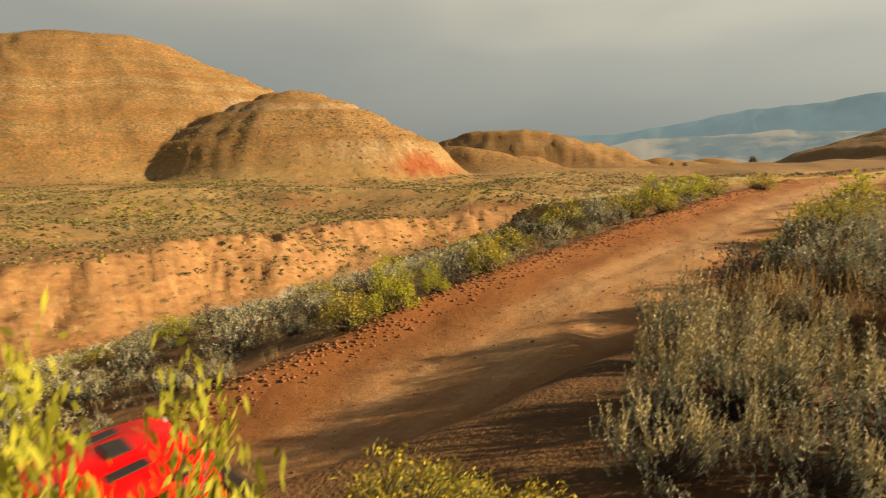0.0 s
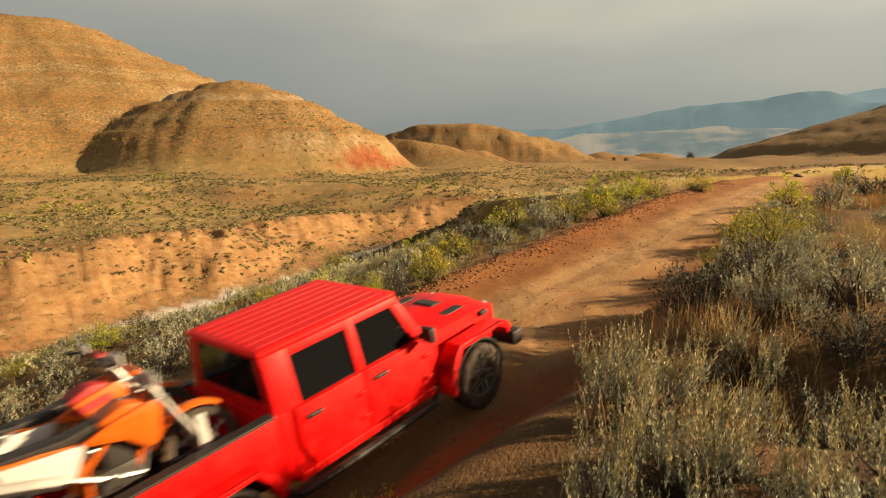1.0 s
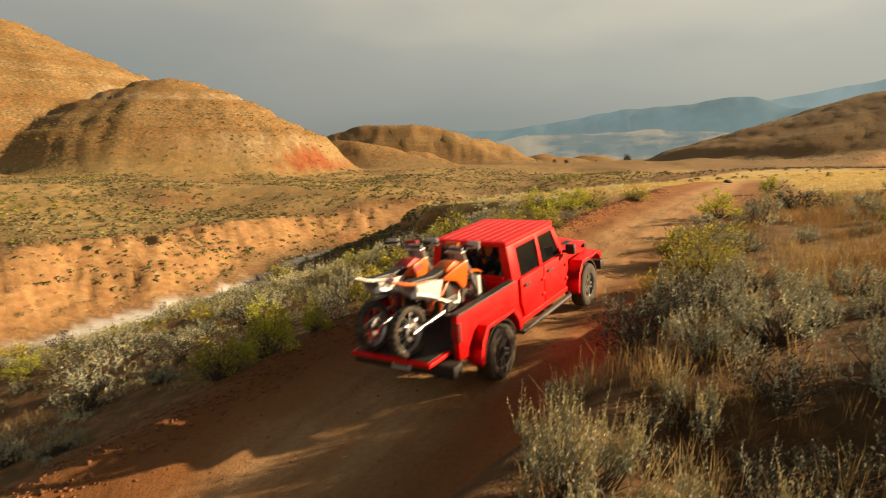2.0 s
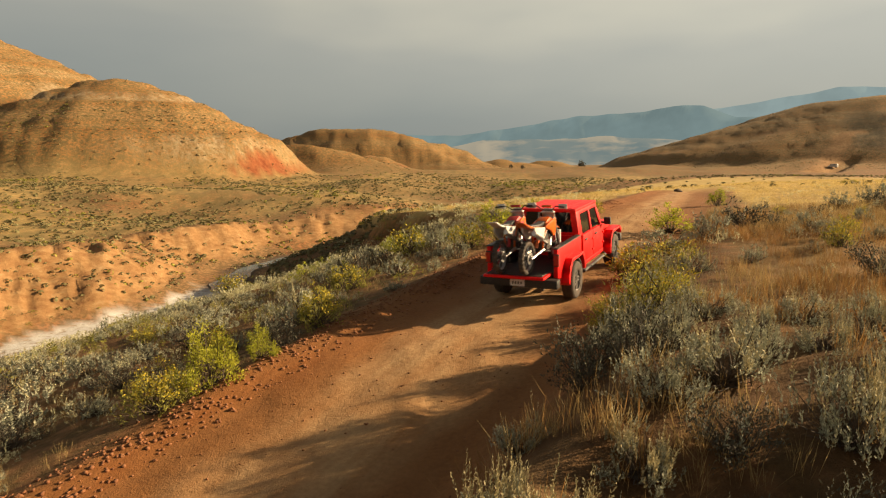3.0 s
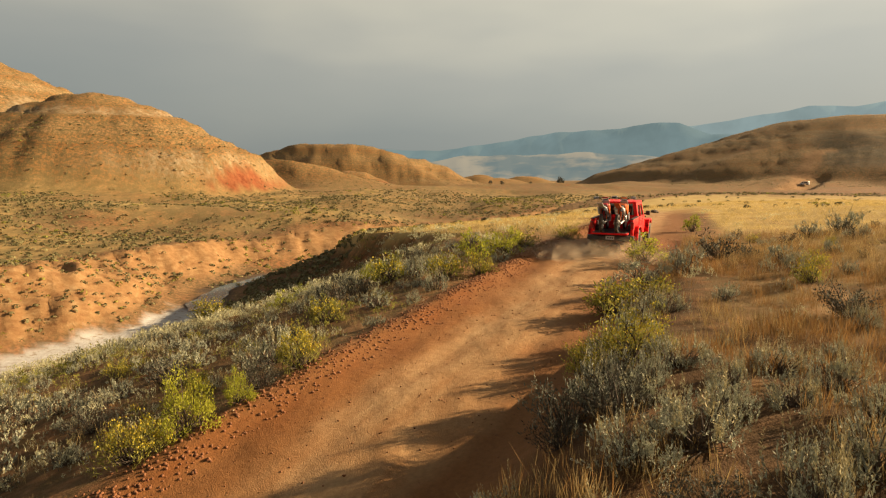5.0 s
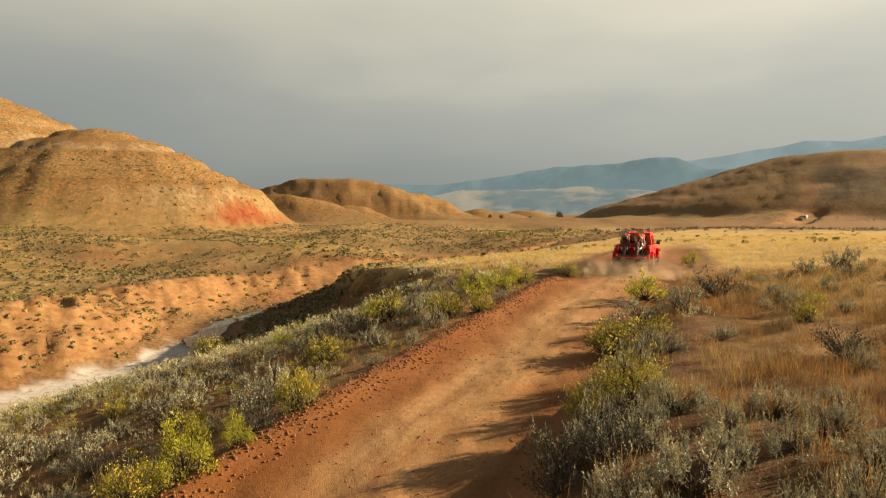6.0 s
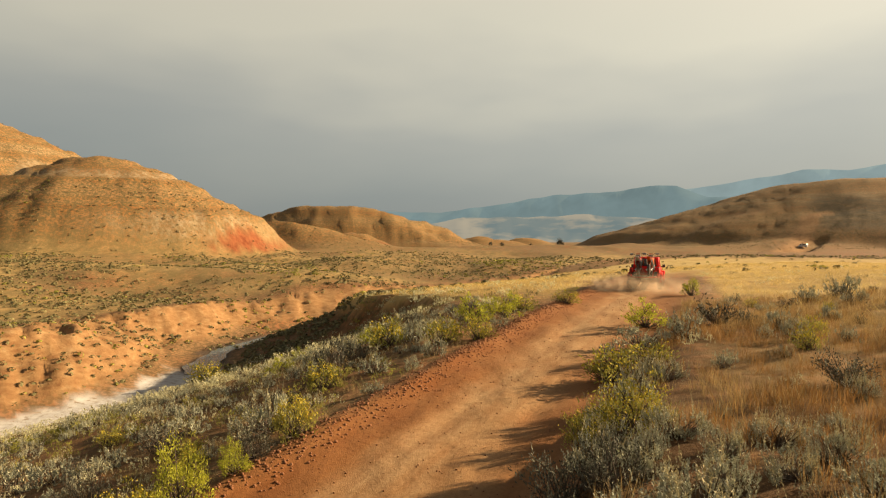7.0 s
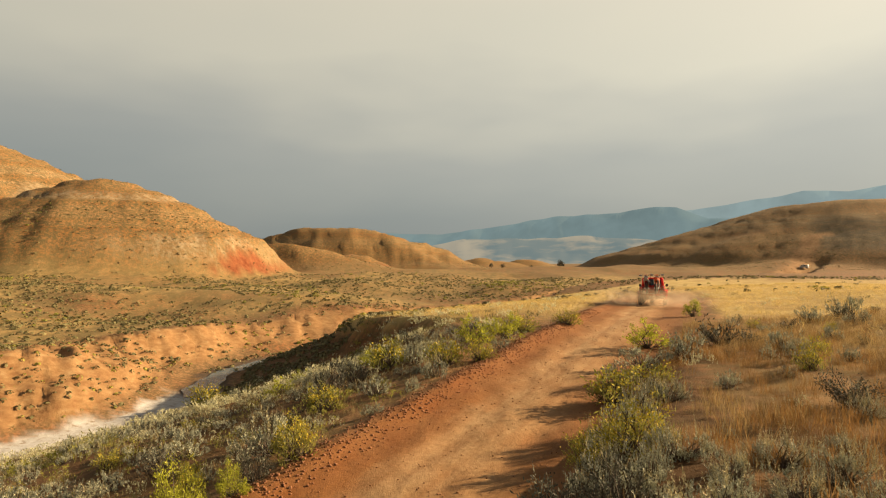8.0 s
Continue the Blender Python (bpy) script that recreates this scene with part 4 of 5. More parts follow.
SAGE = leaf_material("sage_leaf", (0.13, 0.125, 0.085), (0.70, 0.70, 0.50), 0.10)
PALE_SAGE = leaf_material("pale_sage_leaf", (0.40, 0.375, 0.21), (0.84, 0.79, 0.50))
SAGE_SPIKE = leaf_material("sage_seed_spike", (0.27, 0.225, 0.105), (0.70, 0.60, 0.34), 0.14)
DARK_SAGE = leaf_material("dark_sage_leaf", (0.035, 0.033, 0.022), (0.17, 0.16, 0.115), 0.15)
RABBIT = leaf_material("rabbitbrush_leaf", (0.18, 0.185, 0.035), (0.54, 0.49, 0.105))
BLOOM = leaf_material("yellow_bloom", (0.48, 0.36, 0.03), (0.78, 0.61, 0.065), 0.2)
GREEN = leaf_material("greasewood_leaf", (0.27, 0.30, 0.028), (0.66, 0.64, 0.075), 0.4)
STRAW = leaf_material("dry_grass_blade", (0.26, 0.16, 0.058), (0.74, 0.54, 0.24), 0.3)
GOLD_GRASS = leaf_material("golden_grass_blade", (0.52, 0.37, 0.13), (0.96, 0.72, 0.28), 0.4)
RUST_GRASS = leaf_material("rusty_grass_blade", (0.24, 0.115, 0.036), (0.50, 0.29, 0.105), 0.35)
SCRUB = leaf_material("scrub_leaf", (0.115, 0.10, 0.043), (0.35, 0.30, 0.13), 0.15)
WOOD = plain_material("grey_bark", (0.055, 0.042, 0.03), 0.9, 0, 0.5, 30.0)


def unit(v):
    return v / np.maximum(np.linalg.norm(v, axis=-1, keepdims=True), 1e-9)


def kites(base, way, length, width, rng):
    """Small pointed leaves: one four-cornered face each."""
    side = unit(np.cross(way, rng.normal(size=way.shape)))
    length, width = np.reshape(length, (-1, 1)), np.reshape(width, (-1, 1))
    mid = base + way * length * 0.55 + side * 0
    return np.stack([base, mid + side * width / 2, base + way * length, mid - side * width / 2], 1)


def kite_mesh(name, quads):
    v = quads.reshape(-1, 3)
    return mesh_np(name, v, np.arange(len(v)).reshape(-1, 4))


def stem_quads(a, b, r, rng):
    """Thin three-sided stems from a to b."""
    out = []
    d = unit(b - a)
    u = unit(np.cross(d, rng.normal(size=d.shape)))
    w = np.cross(d, u)
    for k in range(3):
        t0, t1 = 2 * math.pi * k / 3, 2 * math.pi * (k + 1) / 3
        p0, p1 = (u * math.cos(t0) + w * math.sin(t0)) * r, (u * math.cos(t1) + w * math.sin(t1)) * r
        out.append(np.stack([a + p0, a + p1, b + p1 * 0.4, b + p0 * 0.4], 1))
    return np.concatenate(out)


def crown(rng, clumps, wide, high, upright, hollow=0.55):
    """Tips of the branches over an uneven dome, and the way each points."""
    az = rng.uniform(0, 2 * math.pi, clumps)
    up = rng.uniform(0.02, 1, clumps) ** 0.75
    r = np.sqrt(1 - (up * 0.93) ** 2)
    grow = rng.uniform(hollow, 1.0, clumps) * (1 + 0.18 * np.sin(az * 2 + rng.uniform(0, 6)) + 0.12 * np.sin(az * 5 + rng.uniform(0, 6)))
    tip = np.stack([np.cos(az) * r * wide / 2 * grow, np.sin(az) * r * wide / 2 * grow, high * (0.10 + 0.85 * up * grow)], -1)
    way = unit(tip * np.array([1 / wide, 1 / wide, 0.6 / high]) + np.array([0, 0, upright]) + rng.normal(0, 0.25, tip.shape))
    return tip, way


def bush_quads(seed, leaves, leaf, wide=1.0, high=0.7, clumps=60, upright=0.6, spread=0.055, spikes=0, blooms=0, shoots=0, plume=20):
    rng = np.random.default_rng(seed)
    tip, way = crown(rng, clumps, wide, high, upright)
    pick = rng.integers(0, clumps, leaves)
    back = rng.uniform(-1.5, 1.0, leaves)[:, None] * spread * 1.7
    pos = tip[pick] + way[pick] * back + rng.normal(0, spread, (leaves, 3)) * np.array([1, 1, 0.8])
    pos[:, 2] = np.maximum(pos[:, 2], 0.02)
    d = unit(way[pick] + rng.normal(0, 0.55, (leaves, 3)))
    size = rng.uniform(0.6, 1.35, leaves)
    foliage = kites(pos, d, leaf[0] * size, leaf[1] * size, rng)
    if shoots:
        # feathery upright shoots, leafed all along, in place of loose leaves
        per = leaves // shoots
        at = rng.integers(0, clumps, shoots)
        ln = rng.uniform(0.10, 0.26, shoots) * high / 0.7
        lead = unit(way[at] * 0.75 + np.array([0, 0, 0.75]) + rng.normal(0, 0.24, (shoots, 3)))
        foot = tip[at] - lead * (ln * 0.55)[:, None] + rng.normal(0, spread * 1.25, (shoots, 3)) * np.array([1, 1, 0.5])
        f = np.tile(np.linspace(0.0, 1.0, per), shoots) + rng.uniform(-0.03, 0.03, per * shoots)
        p = np.repeat(foot, per, 0) + np.repeat(lead, per, 0) * (f * np.repeat(ln, per))[:, None]
        p[:, 2] = np.maximum(p[:, 2], 0.02)
        size = (1.15 - 0.45 * f) * rng.uniform(0.7, 1.25, per * shoots)
        foliage = kites(p, unit(np.repeat(lead, per, 0) + rng.normal(0, 0.48, p.shape)), leaf[0] * size, leaf[1] * size, rng)
    root = rng.normal(0, 0.03, (clumps, 3)) * np.array([1, 1, 0])
    knee = root + (tip - root) * 0.5 + rng.normal(0, 0.05, tip.shape) + np.array([0, 0, -0.04])
    stems = np.concatenate([stem_quads(root, knee, 0.014, rng), stem_quads(knee, tip, 0.009, rng)])
    if shoots > 120:
        end = tip[rng.integers(0, clumps, 130)] * rng.uniform(0.35, 0.9, (130, 1)) + rng.normal(0, 0.05, (130, 3))
        end[:, 2] = np.maximum(end[:, 2], 0.05)
        stems = np.concatenate([stems, stem_quads(rng.normal(0, 0.07, (130, 3)) * np.array([1, 1, 0]), end, 0.008, rng)])
    extra = None
    if spikes:
        top = np.argsort(-tip[:, 2])[: max(6, int(clumps * 0.6))]
        p = tip[rng.choice(top, spikes)] + rng.normal(0, 0.03, (spikes, 3))
        w = unit(np.array([0, 0, 1.0]) + rng.normal(0, 0.16, (spikes, 3)))
        n = plume
        ln = rng.uniform(0.16, 0.44, spikes)
        f = np.tile(np.linspace(0, 1, n), spikes)
        pp = np.repeat(p, n, 0) + np.repeat(w, n, 0) * (f * np.repeat(ln, n))[:, None]
        dd = unit(np.repeat(w, n, 0) + rng.normal(0, 0.45, (spikes * n, 3)))
        s = (1.15 - 0.6 * f) * rng.uniform(0.7, 1.3, spikes * n)
        extra = kites(pp, dd, 0.045 * s, 0.014 * s, rng)
    if blooms:
        top = np.argsort(-tip[:, 2])[: int(clumps * 0.7)]
        p = tip[rng.choice(top, blooms)] + rng.normal(0, spread * 0.9, (blooms, 3)) + np.array([0, 0, spread * 1.2])
        extra = kites(p, unit(rng.normal(0, 0.8, (blooms, 3)) + np.array([0, 0, 0.9])), np.full(blooms, leaf[0] * 0.5), np.full(blooms, leaf[0] * 0.34), rng)
    return foliage, stems, extra


def build_bush(name, label, seed, foliage_mat, extra=None, **shape):
    bush = tagged(new(name), label, "bush" if name != "greasewood" else "shrub", GROUPS[name])
    f, s, x = bush_quads(seed, **shape)
    part("foliage", kite_mesh("foliage", f), foliage_mat, bush)
    tagged(part("woody_base", kite_mesh("woody_base", s), WOOD, bush), kind="stuff")
    if x is not None:
        tagged(part(extra[0], kite_mesh(extra[0], x), extra[1], bush, extra[2]), kind="stuff")
    return bush


GROUPS = {"tall_sagebrush": "plumed sagebrush on the bank", "sagebrush": "sagebrush along the road", "dark_sagebrush": "dark sagebrush along the road", "rabbitbrush": "rabbitbrush along the road", "greasewood": "green shrubs along the road"}


def bush_kinds(fine):
    """The bushes near the road in full leaf; those past them with fewer, larger leaves."""
    f, c = (1.0, 1.0) if fine else (0.28, 1.8)
    kinds = {"tall_sagebrush": [], "sagebrush": [], "dark_sagebrush": [], "rabbitbrush": [], "greasewood": []}
    for k in range(3):
        kinds["tall_sagebrush"].append(build_bush("tall_sagebrush", "grey-green sagebrush crowded with straw-coloured seed plumes", 90 + k, SAGE, ("seed_plume", SAGE_SPIKE, "upright straw-coloured seed plumes"), leaves=int(4200 * f), leaf=(0.036, 0.011), wide=1.05, high=0.62, clumps=34, upright=0.9, spread=0.045, shoots=190, spikes=54, plume=34))
    for k in range(5):
        kinds["sagebrush"].append(build_bush("sagebrush", "grey-green sagebrush with pale seed spikes on dry earth" if k % 2 else "rounded grey-green sagebrush on dry red earth", 10 + k, SAGE, ("seed_spike", SAGE_SPIKE, "straw-coloured seed spikes"), leaves=int((3500 - 300 * (k % 2)) * f), leaf=(0.040 * c, 0.0135 * c), wide=1.05, high=0.66, clumps=30 + 4 * k, upright=0.7, spread=0.042, shoots=165 if fine else 80, spikes=int((38 if k % 2 else 14) * (1 if fine else 0.6))))
    for k in range(2):
        kinds["dark_sagebrush"].append(build_bush("dark_sagebrush", "dark, half-dead sagebrush with bare grey twigs", 30 + k, DARK_SAGE, ("pale_growth", SAGE, "pale grey leaf tips"), leaves=int(1300 * f), leaf=(0.055 * c, 0.017 * c), wide=1.1, high=0.72, clumps=60, upright=0.4, spread=0.05, spikes=16 if fine else 9))
    for k in range(3):
        kinds["rabbitbrush"].append(build_bush("rabbitbrush", "rounded olive rabbitbrush with yellow bloom", 50 + k, RABBIT, ("bloom", BLOOM, "small yellow flower heads"), leaves=int(1900 * f), leaf=(0.075 * c, 0.013 * c), wide=1.0, high=0.85, clumps=75, upright=1.0, spread=0.055, blooms=int(620 * f)))
    for k in range(2):
        kinds["greasewood"].append(build_bush("greasewood", "bright yellow-green shrub with upright branches", 70 + k, GREEN, leaves=int(3600 * f), leaf=(0.042 * c, 0.015 * c), wide=1.0, high=0.95, clumps=46, upright=1.3, spread=0.05))
    return kinds


def place(kind, x, y, wide, high, rng, used):
    fine = math.hypot(x, y) < 14.5
    src = (FINE_KINDS if fine else COARSE_KINDS)[kind]
    k = rng.randrange(len(src))
    base = src[k]
    z = ground_z(x, y) - 0.03
    wide0, high0 = {"tall_sagebrush": (1.05, 0.82), "sagebrush": (1.05, 0.80), "dark_sagebrush": (1.1, 0.80), "rabbitbrush": (1.0, 0.85), "greasewood": (1.0, 0.95)}[kind]
    size = Matrix.Diagonal((wide / wide0, wide / wide0, high / high0, 1))
    turn = pose(x, y, z, rng.uniform(-5, 5), rng.uniform(-5, 5), rng.uniform(0, 360))
    if (kind, fine, k) not in used:
        used.add((kind, fine, k))
        ob = base
    else:
        ob = copy_thing(base, Matrix.Identity(4))
    ob.matrix_basis = turn @ size


# bushes that stand out: x, y, width, height in metres
GREEN_AT = ((-5.3, 10.45, 1.05, 1.0), (-4.7, 11.25, 0.6, 0.62), (5.9, 22.3, 1.7, 0.95), (0.1, 24.2, 1.5, 1.05), (1.3, 25.2, 1.5, 1.0), (11.2, 31.7, 1.1, 0.9), (-2.15, 0.74, 0.6, 1.0))
RABBIT_AT = ((-4.05, 12.9, 1.0, 0.85), (-3.2, 24.2, 1.7, 1.1), (-1.1, 20.7, 1.3, 0.85), (2.2, 26.9, 1.4, 0.75), (-5.85, 9.8, 1.0, 0.75), (1.65, 9.9, 1.2, 0.85), (2.9, 15.6, 1.4, 0.85), (3.9, 15.8, 1.25, 0.6), (-13.4, 33.6, 2.0, 1.2), (0.0, 20.9, 1.0, 0.75), (8.9, 17.6, 0.9, 0.53), (-2.75, 4.25, 0.8, 0.7), (-2.05, 1.8, 0.55, 0.3), (-1.7, 1.72, 0.45, 0.26), (4.4, 28.5, 1.2, 0.7), (1.2, 10.7, 0.9, 0.65))
# the last five dark bushes put the near hollow's shade into leaf colour
DARK_AT = ((-4.6, 20.3, 1.2, 1.1), (-4.1, 22.0, 1.2, 1.0), (-4.6, 12.1, 0.8, 0.6), (0.3, 8.2, 1.15, 0.78), (0.75, 7.7, 1.0, 0.66), (7.6, 20.5, 1.4, 0.93), (6.2, 12.0, 1.1, 0.72), (8.4, 20.4, 0.78, 0.58), (0.1, 7.5, 0.7, 0.5), (12.0, 24.5, 0.8, 0.5), (0.2, 4.1, 0.6, 0.4), (0.75, 4.6, 0.8, 0.45), (1.25, 4.0, 0.8, 0.5), (0.9, 5.5, 0.8, 0.5), (-0.35, 4.6, 0.5, 0.3))
SAGE_AT = ((2.75, 7.6, 0.85, 0.5), (1.2, 7.95, 0.7, 0.48), (2.35, 8.35, 0.75, 0.5), (1.0, 9.2, 0.9, 0.75), (1.55, 10.9, 0.95, 0.8), (2.35, 12.3, 1.0, 0.8), (3.0, 13.5, 1.0, 0.85), (3.5, 17.2, 1.1, 0.8), (0.75, 8.6, 0.8, 0.6), (-4.75, 13.8, 1.15, 1.0), (-2.1, 22.6, 1.3, 1.1), (0.6, 6.3, 0.9, 0.6), (1.3, 6.7, 1.2, 0.7), (1.9, 7.3, 0.88, 0.5), (2.0, 9.2, 0.9, 0.66), (4.7, 18.9, 1.8, 0.72), (5.6, 18.2, 1.4, 0.97), (8.6, 18.5, 1.2, 0.72), (13.4, 25.7, 1.25, 0.83))
NEAR_SAGE = ((-0.9, 3.8, 0.75, 0.62), (-1.05, 4.3, 0.6, 0.5), (-0.6, 3.2, 0.7, 0.5), (-0.85, 2.95, 0.6, 0.48), (0.05, 2.9, 0.8, 0.5), (0.9, 2.95, 0.8, 0.52), (2.0, 3.4, 0.9, 0.68), (-0.3, 2.45, 0.7, 0.45), (0.45, 2.3, 0.75, 0.48), (1.2, 2.2, 0.8, 0.55), (-0.75, 2.2, 0.5, 0.34), (-1.15, 2.75, 0.55, 0.45), (-1.2, 2.2, 0.5, 0.34), (0.0, 1.85, 0.55, 0.36), (1.75, 2.7, 0.85, 0.6), (0.7, 1.6, 0.6, 0.4), (0.1, 5.35, 0.75, 0.5), (2.1, 4.3, 0.95, 0.85))
SAGE_TOO = ((1.75, 5.4, 1.0, 0.85), (2.5, 5.9, 0.9, 0.6), (2.6, 4.6, 0.9, 0.6), (3.3, 9.0, 1.0, 0.58), (3.6, 8.2, 0.75, 0.65), (-9.2, 11.4, 1.3, 0.8), (-10.6, 14.5, 1.4, 0.85), (3.3, 6.9, 0.9, 0.55), (15.9, 27.3, 1.6, 1.1), (3.4, 13.4, 1.0, 0.7), (-0.7, 6.2, 0.6, 0.45))
FINE_KINDS, COARSE_KINDS = bush_kinds(True), bush_kinds(False)


LEFT_OVER = []


def plant_bushes():
    rng, used = random.Random(11), set()
    taken = []
    for kind, rows in (("greasewood", GREEN_AT), ("rabbitbrush", RABBIT_AT), ("dark_sagebrush", DARK_AT), ("sagebrush", SAGE_AT + SAGE_TOO), ("tall_sagebrush", NEAR_SAGE)):
        for x, y, w, h in rows:
            place(kind, x, y, w, h, rng, used)
            taken.append((x, y, w))
    for kind in FINE_KINDS:
        for fine, kinds in ((True, FINE_KINDS), (False, COARSE_KINDS)):
            for k, ob in enumerate(kinds[kind]):
                if (kind, fine, k) not in used:
                    LEFT_OVER.append((kind, fine, k, ob))
    # the open cover on both sides, kept off the road
    count, tries = 0, 0
    while count < 290 and tries < 20000:
        tries += 1
        x, y = rng.uniform(-24, 18), rng.uniform(1.5, 30)
        g = ground_parts(np.array([x]), np.array([y]))
        s, lat, beyond = float(g["s"][0]), float(g["lat"][0]), float(g["beyond"][0])
        left = lat < -3.3 and g["side"][0] < 0
        if not (left or lat > 3.0) or math.hypot(x + 1.3, y - 0.4) < 2.3 or abs(math.atan2(x, y)) > 1.0:
            continue
        if not left and rng.random() > (0.6 if lat < 6.5 and s < 14 else 0.3):
            continue
        if not left and s < 4.2 and lat < 4.6:
            continue
        wide = rng.uniform(0.55, 1.15) if left else rng.uniform(0.4, 0.85)
        if any(math.hypot(x - a, y - b) < 0.42 * (wide + c) for a, b, c in taken):
            continue
        r = rng.random()
        kind = "sagebrush" if r < 0.74 else "rabbitbrush" if r < 0.81 else "dark_sagebrush" if r < 0.97 else "greasewood"
        place(kind, x, y, wide, wide * (rng.uniform(0.5, 0.72) if left else rng.uniform(0.65, 0.9)), rng, used)
        taken.append((x, y, wide))
        count += 1
    # a kind that found no place is taken away again
    for kind, fine, k, ob in LEFT_OVER:
        if (kind, fine, k) not in used:
            for o in (*ob.children, ob):
                bpy.data.objects.remove(o)
    return taken


def scatter(name, material, label, category, templates, xs, ys, sizes, squash, seed):
    """Many small plants joined into one object of stuff."""
    rng = np.random.default_rng(seed)
    z = ground_parts(xs, ys)["z"]
    out = []
    which = rng.integers(0, len(templates), len(xs))
    for k, q in enumerate(templates):
        idx = np.nonzero(which == k)[0]
        if not len(idx):
            continue
        a = rng.uniform(0, 2 * math.pi, len(idx))
        c, s = np.cos(a)[:, None, None], np.sin(a)[:, None, None]
        sz = sizes[idx][:, None, None]
        X, Y, Z = q[None, :, :, 0], q[None, :, :, 1], q[None, :, :, 2]
        out.append(np.stack([(X * c - Y * s) * sz + xs[idx][:, None, None], (X * s + Y * c) * sz + ys[idx][:, None, None], Z * sz * squash + z[idx][:, None, None] - 0.02], -1).reshape(-1, 4, 3))
    ob = part(name, kite_mesh(name, np.concatenate(out)), material)
    return tagged(ob, label, category, kind="stuff")


def spread_points(rng, n, r0, r1, a0, a1):
    r = np.sqrt(rng.uniform(r0 * r0, r1 * r1, n))
    a = np.radians(rng.uniform(a0, a1, n))
    return r * np.sin(a), r * np.cos(a)


def plant_scrub(taken):
    rng = np.random.default_rng(77)
    mid = [bush_quads(200 + k, 150, (0.12, 0.042), 1.0, 0.66, 20, 0.7, 0.07, shoots=25)[0] for k in range(5)]
    small = [bush_quads(210 + k, 260, (0.068, 0.02), 1.0, 0.66, 24, 0.7, 0.06, shoots=36)[0] for k in range(4)]

    def dome(seed, n, size):
        r = np.random.default_rng(seed)
        az, up = r.uniform(0, 2 * math.pi, n), r.uniform(0.0, 1.0, n)
        flat = np.sqrt(1 - up * up)
        out = np.stack([np.cos(az) * flat, np.sin(az) * flat, up], -1)
        out = unit(out + r.normal(0, 0.3, out.shape))
        p = out * np.array([0.46, 0.46, 0.42]) * r.uniform(0.75, 1.1, (n, 1)) + np.array([0, 0, 0.04])
        side = unit(np.cross(out, r.normal(size=out.shape)))
        top = np.cross(out, side)
        w = size * r.uniform(0.6, 1.25, (n, 1))
        return np.stack([p - top * w, p + side * w * 0.8, p + top * w, p - side * w * 0.8], 1)

    far = [dome(220 + k, 11, 0.22) for k in range(5)]
    tiny = [dome(240 + k, 5, 0.31) for k in range(5)]
    # slopes and shelf within eighty metres
    x, y = spread_points(rng, 11500, 8, 85, -62, 44)
    g = ground_parts(x, y)
    near_things = np.array(taken)
    clear = np.min(np.hypot(x[:, None] - near_things[None, :, 0], y[:, None] - near_things[None, :, 1]), 1) > 0.55
    r = np.hypot(x, y)
    left = (g["side"] < 0) & (g["lat"] < -3.4) & (g["beyond"] > 0.1) & (g["dc"] > 3.2)
    shelf = (g["side"] < 0) & (g["lat"] < -3.4) & (g["beyond"] <= 0.1)
    right = (g["lat"] > 3.0) & (g["side"] < 0)
    bank = (g["side"] > 0) & (g["dc"] > 4)
    patchy = vnoise(x / 7, y / 7, 301)
    p = np.where(left, 0.50, 0) + np.where(shelf, np.where(g["inset"] < 2.5, 0.5, np.where(g["s"] < 21, 0.4, 0.03)), 0) + np.where(right, np.where((g["lat"] < 5) & (g["s"] < 24), 0.35, np.where(g["s"] > 20, 0.02, 0.12)), 0) + np.where(bank, np.where(g["bare"] > 0.5, 0.5, 0.45 + 0.35 * patchy), 0)
    keep = clear & (rng.uniform(0, 1, len(x)) < p * np.where(left, np.where(r < 34, 2.0, 1.5), 1.0)) & ((r > 26) | left | (rng.uniform(0, 1, len(x)) < 0.35))
    x, y = x[keep], y[keep]
    tint = vnoise(x / 9, y / 9, 302) + rng.normal(0, 0.35, len(x))
    tint = np.where(g["side"][keep] > 0, 0.42 + 0.35 * rng.uniform(0, 1, len(x)), tint)
    size = rng.uniform(0.5, 1.2, len(x)) * np.where(g["side"][keep] > 0, 0.62, 1.0)
    for name, mat, sel, label, seed in (("sagebrush_scrub", PALE_SAGE, tint < 0.40, "grey-green sagebrush covering the slopes", 1), ("olive_scrub", SCRUB, (tint >= 0.40) & (tint < 0.72), "olive scrub among the sagebrush", 2), ("rabbitbrush_scrub", RABBIT, tint >= 0.72, "yellow-green rabbitbrush among the sagebrush", 3)):
        first = sel & (np.hypot(x, y) < 27)
        scatter(name, mat, label, "scrub", small, x[first], y[first], size[first] * 0.8, 0.72, seed + 40)
        close = sel & (np.hypot(x, y) < 60) & ~first
        scatter(name, mat, label, "scrub", mid, x[close], y[close], size[close], 0.66, seed)
        sel = sel & ~close & ~first
        scatter(name, SCRUB if mat is PALE_SAGE else mat, label, "scrub", far, x[sel], y[sel], size[sel], 0.85, seed + 20)
    # the plain across the creek and the far flats
    x, y = spread_points(rng, 34000, 80, 235, -64, 42)
    g = ground_parts(x, y)
    p = np.where(g["side"] > 0, 0.42 + 0.5 * vnoise(x / 18, y / 18, 303), np.where(g["grass"] > 0.3, 0.02, 0.22)) * np.where(g["hill"] > 0.6, 0.5, 1)
    keep = rng.uniform(0, 1, len(x)) < p
    x, y = x[keep], y[keep]
    tint = vnoise(x / 16, y / 16, 304) + rng.normal(0, 0.35, len(x))
    size = rng.uniform(0.4, 1.15, len(x))
    scatter("plain_scrub", SCRUB, "low olive scrub across the plain", "scrub", far, x[tint < 0.6], y[tint < 0.6], size[tint < 0.6], 0.8, 4)
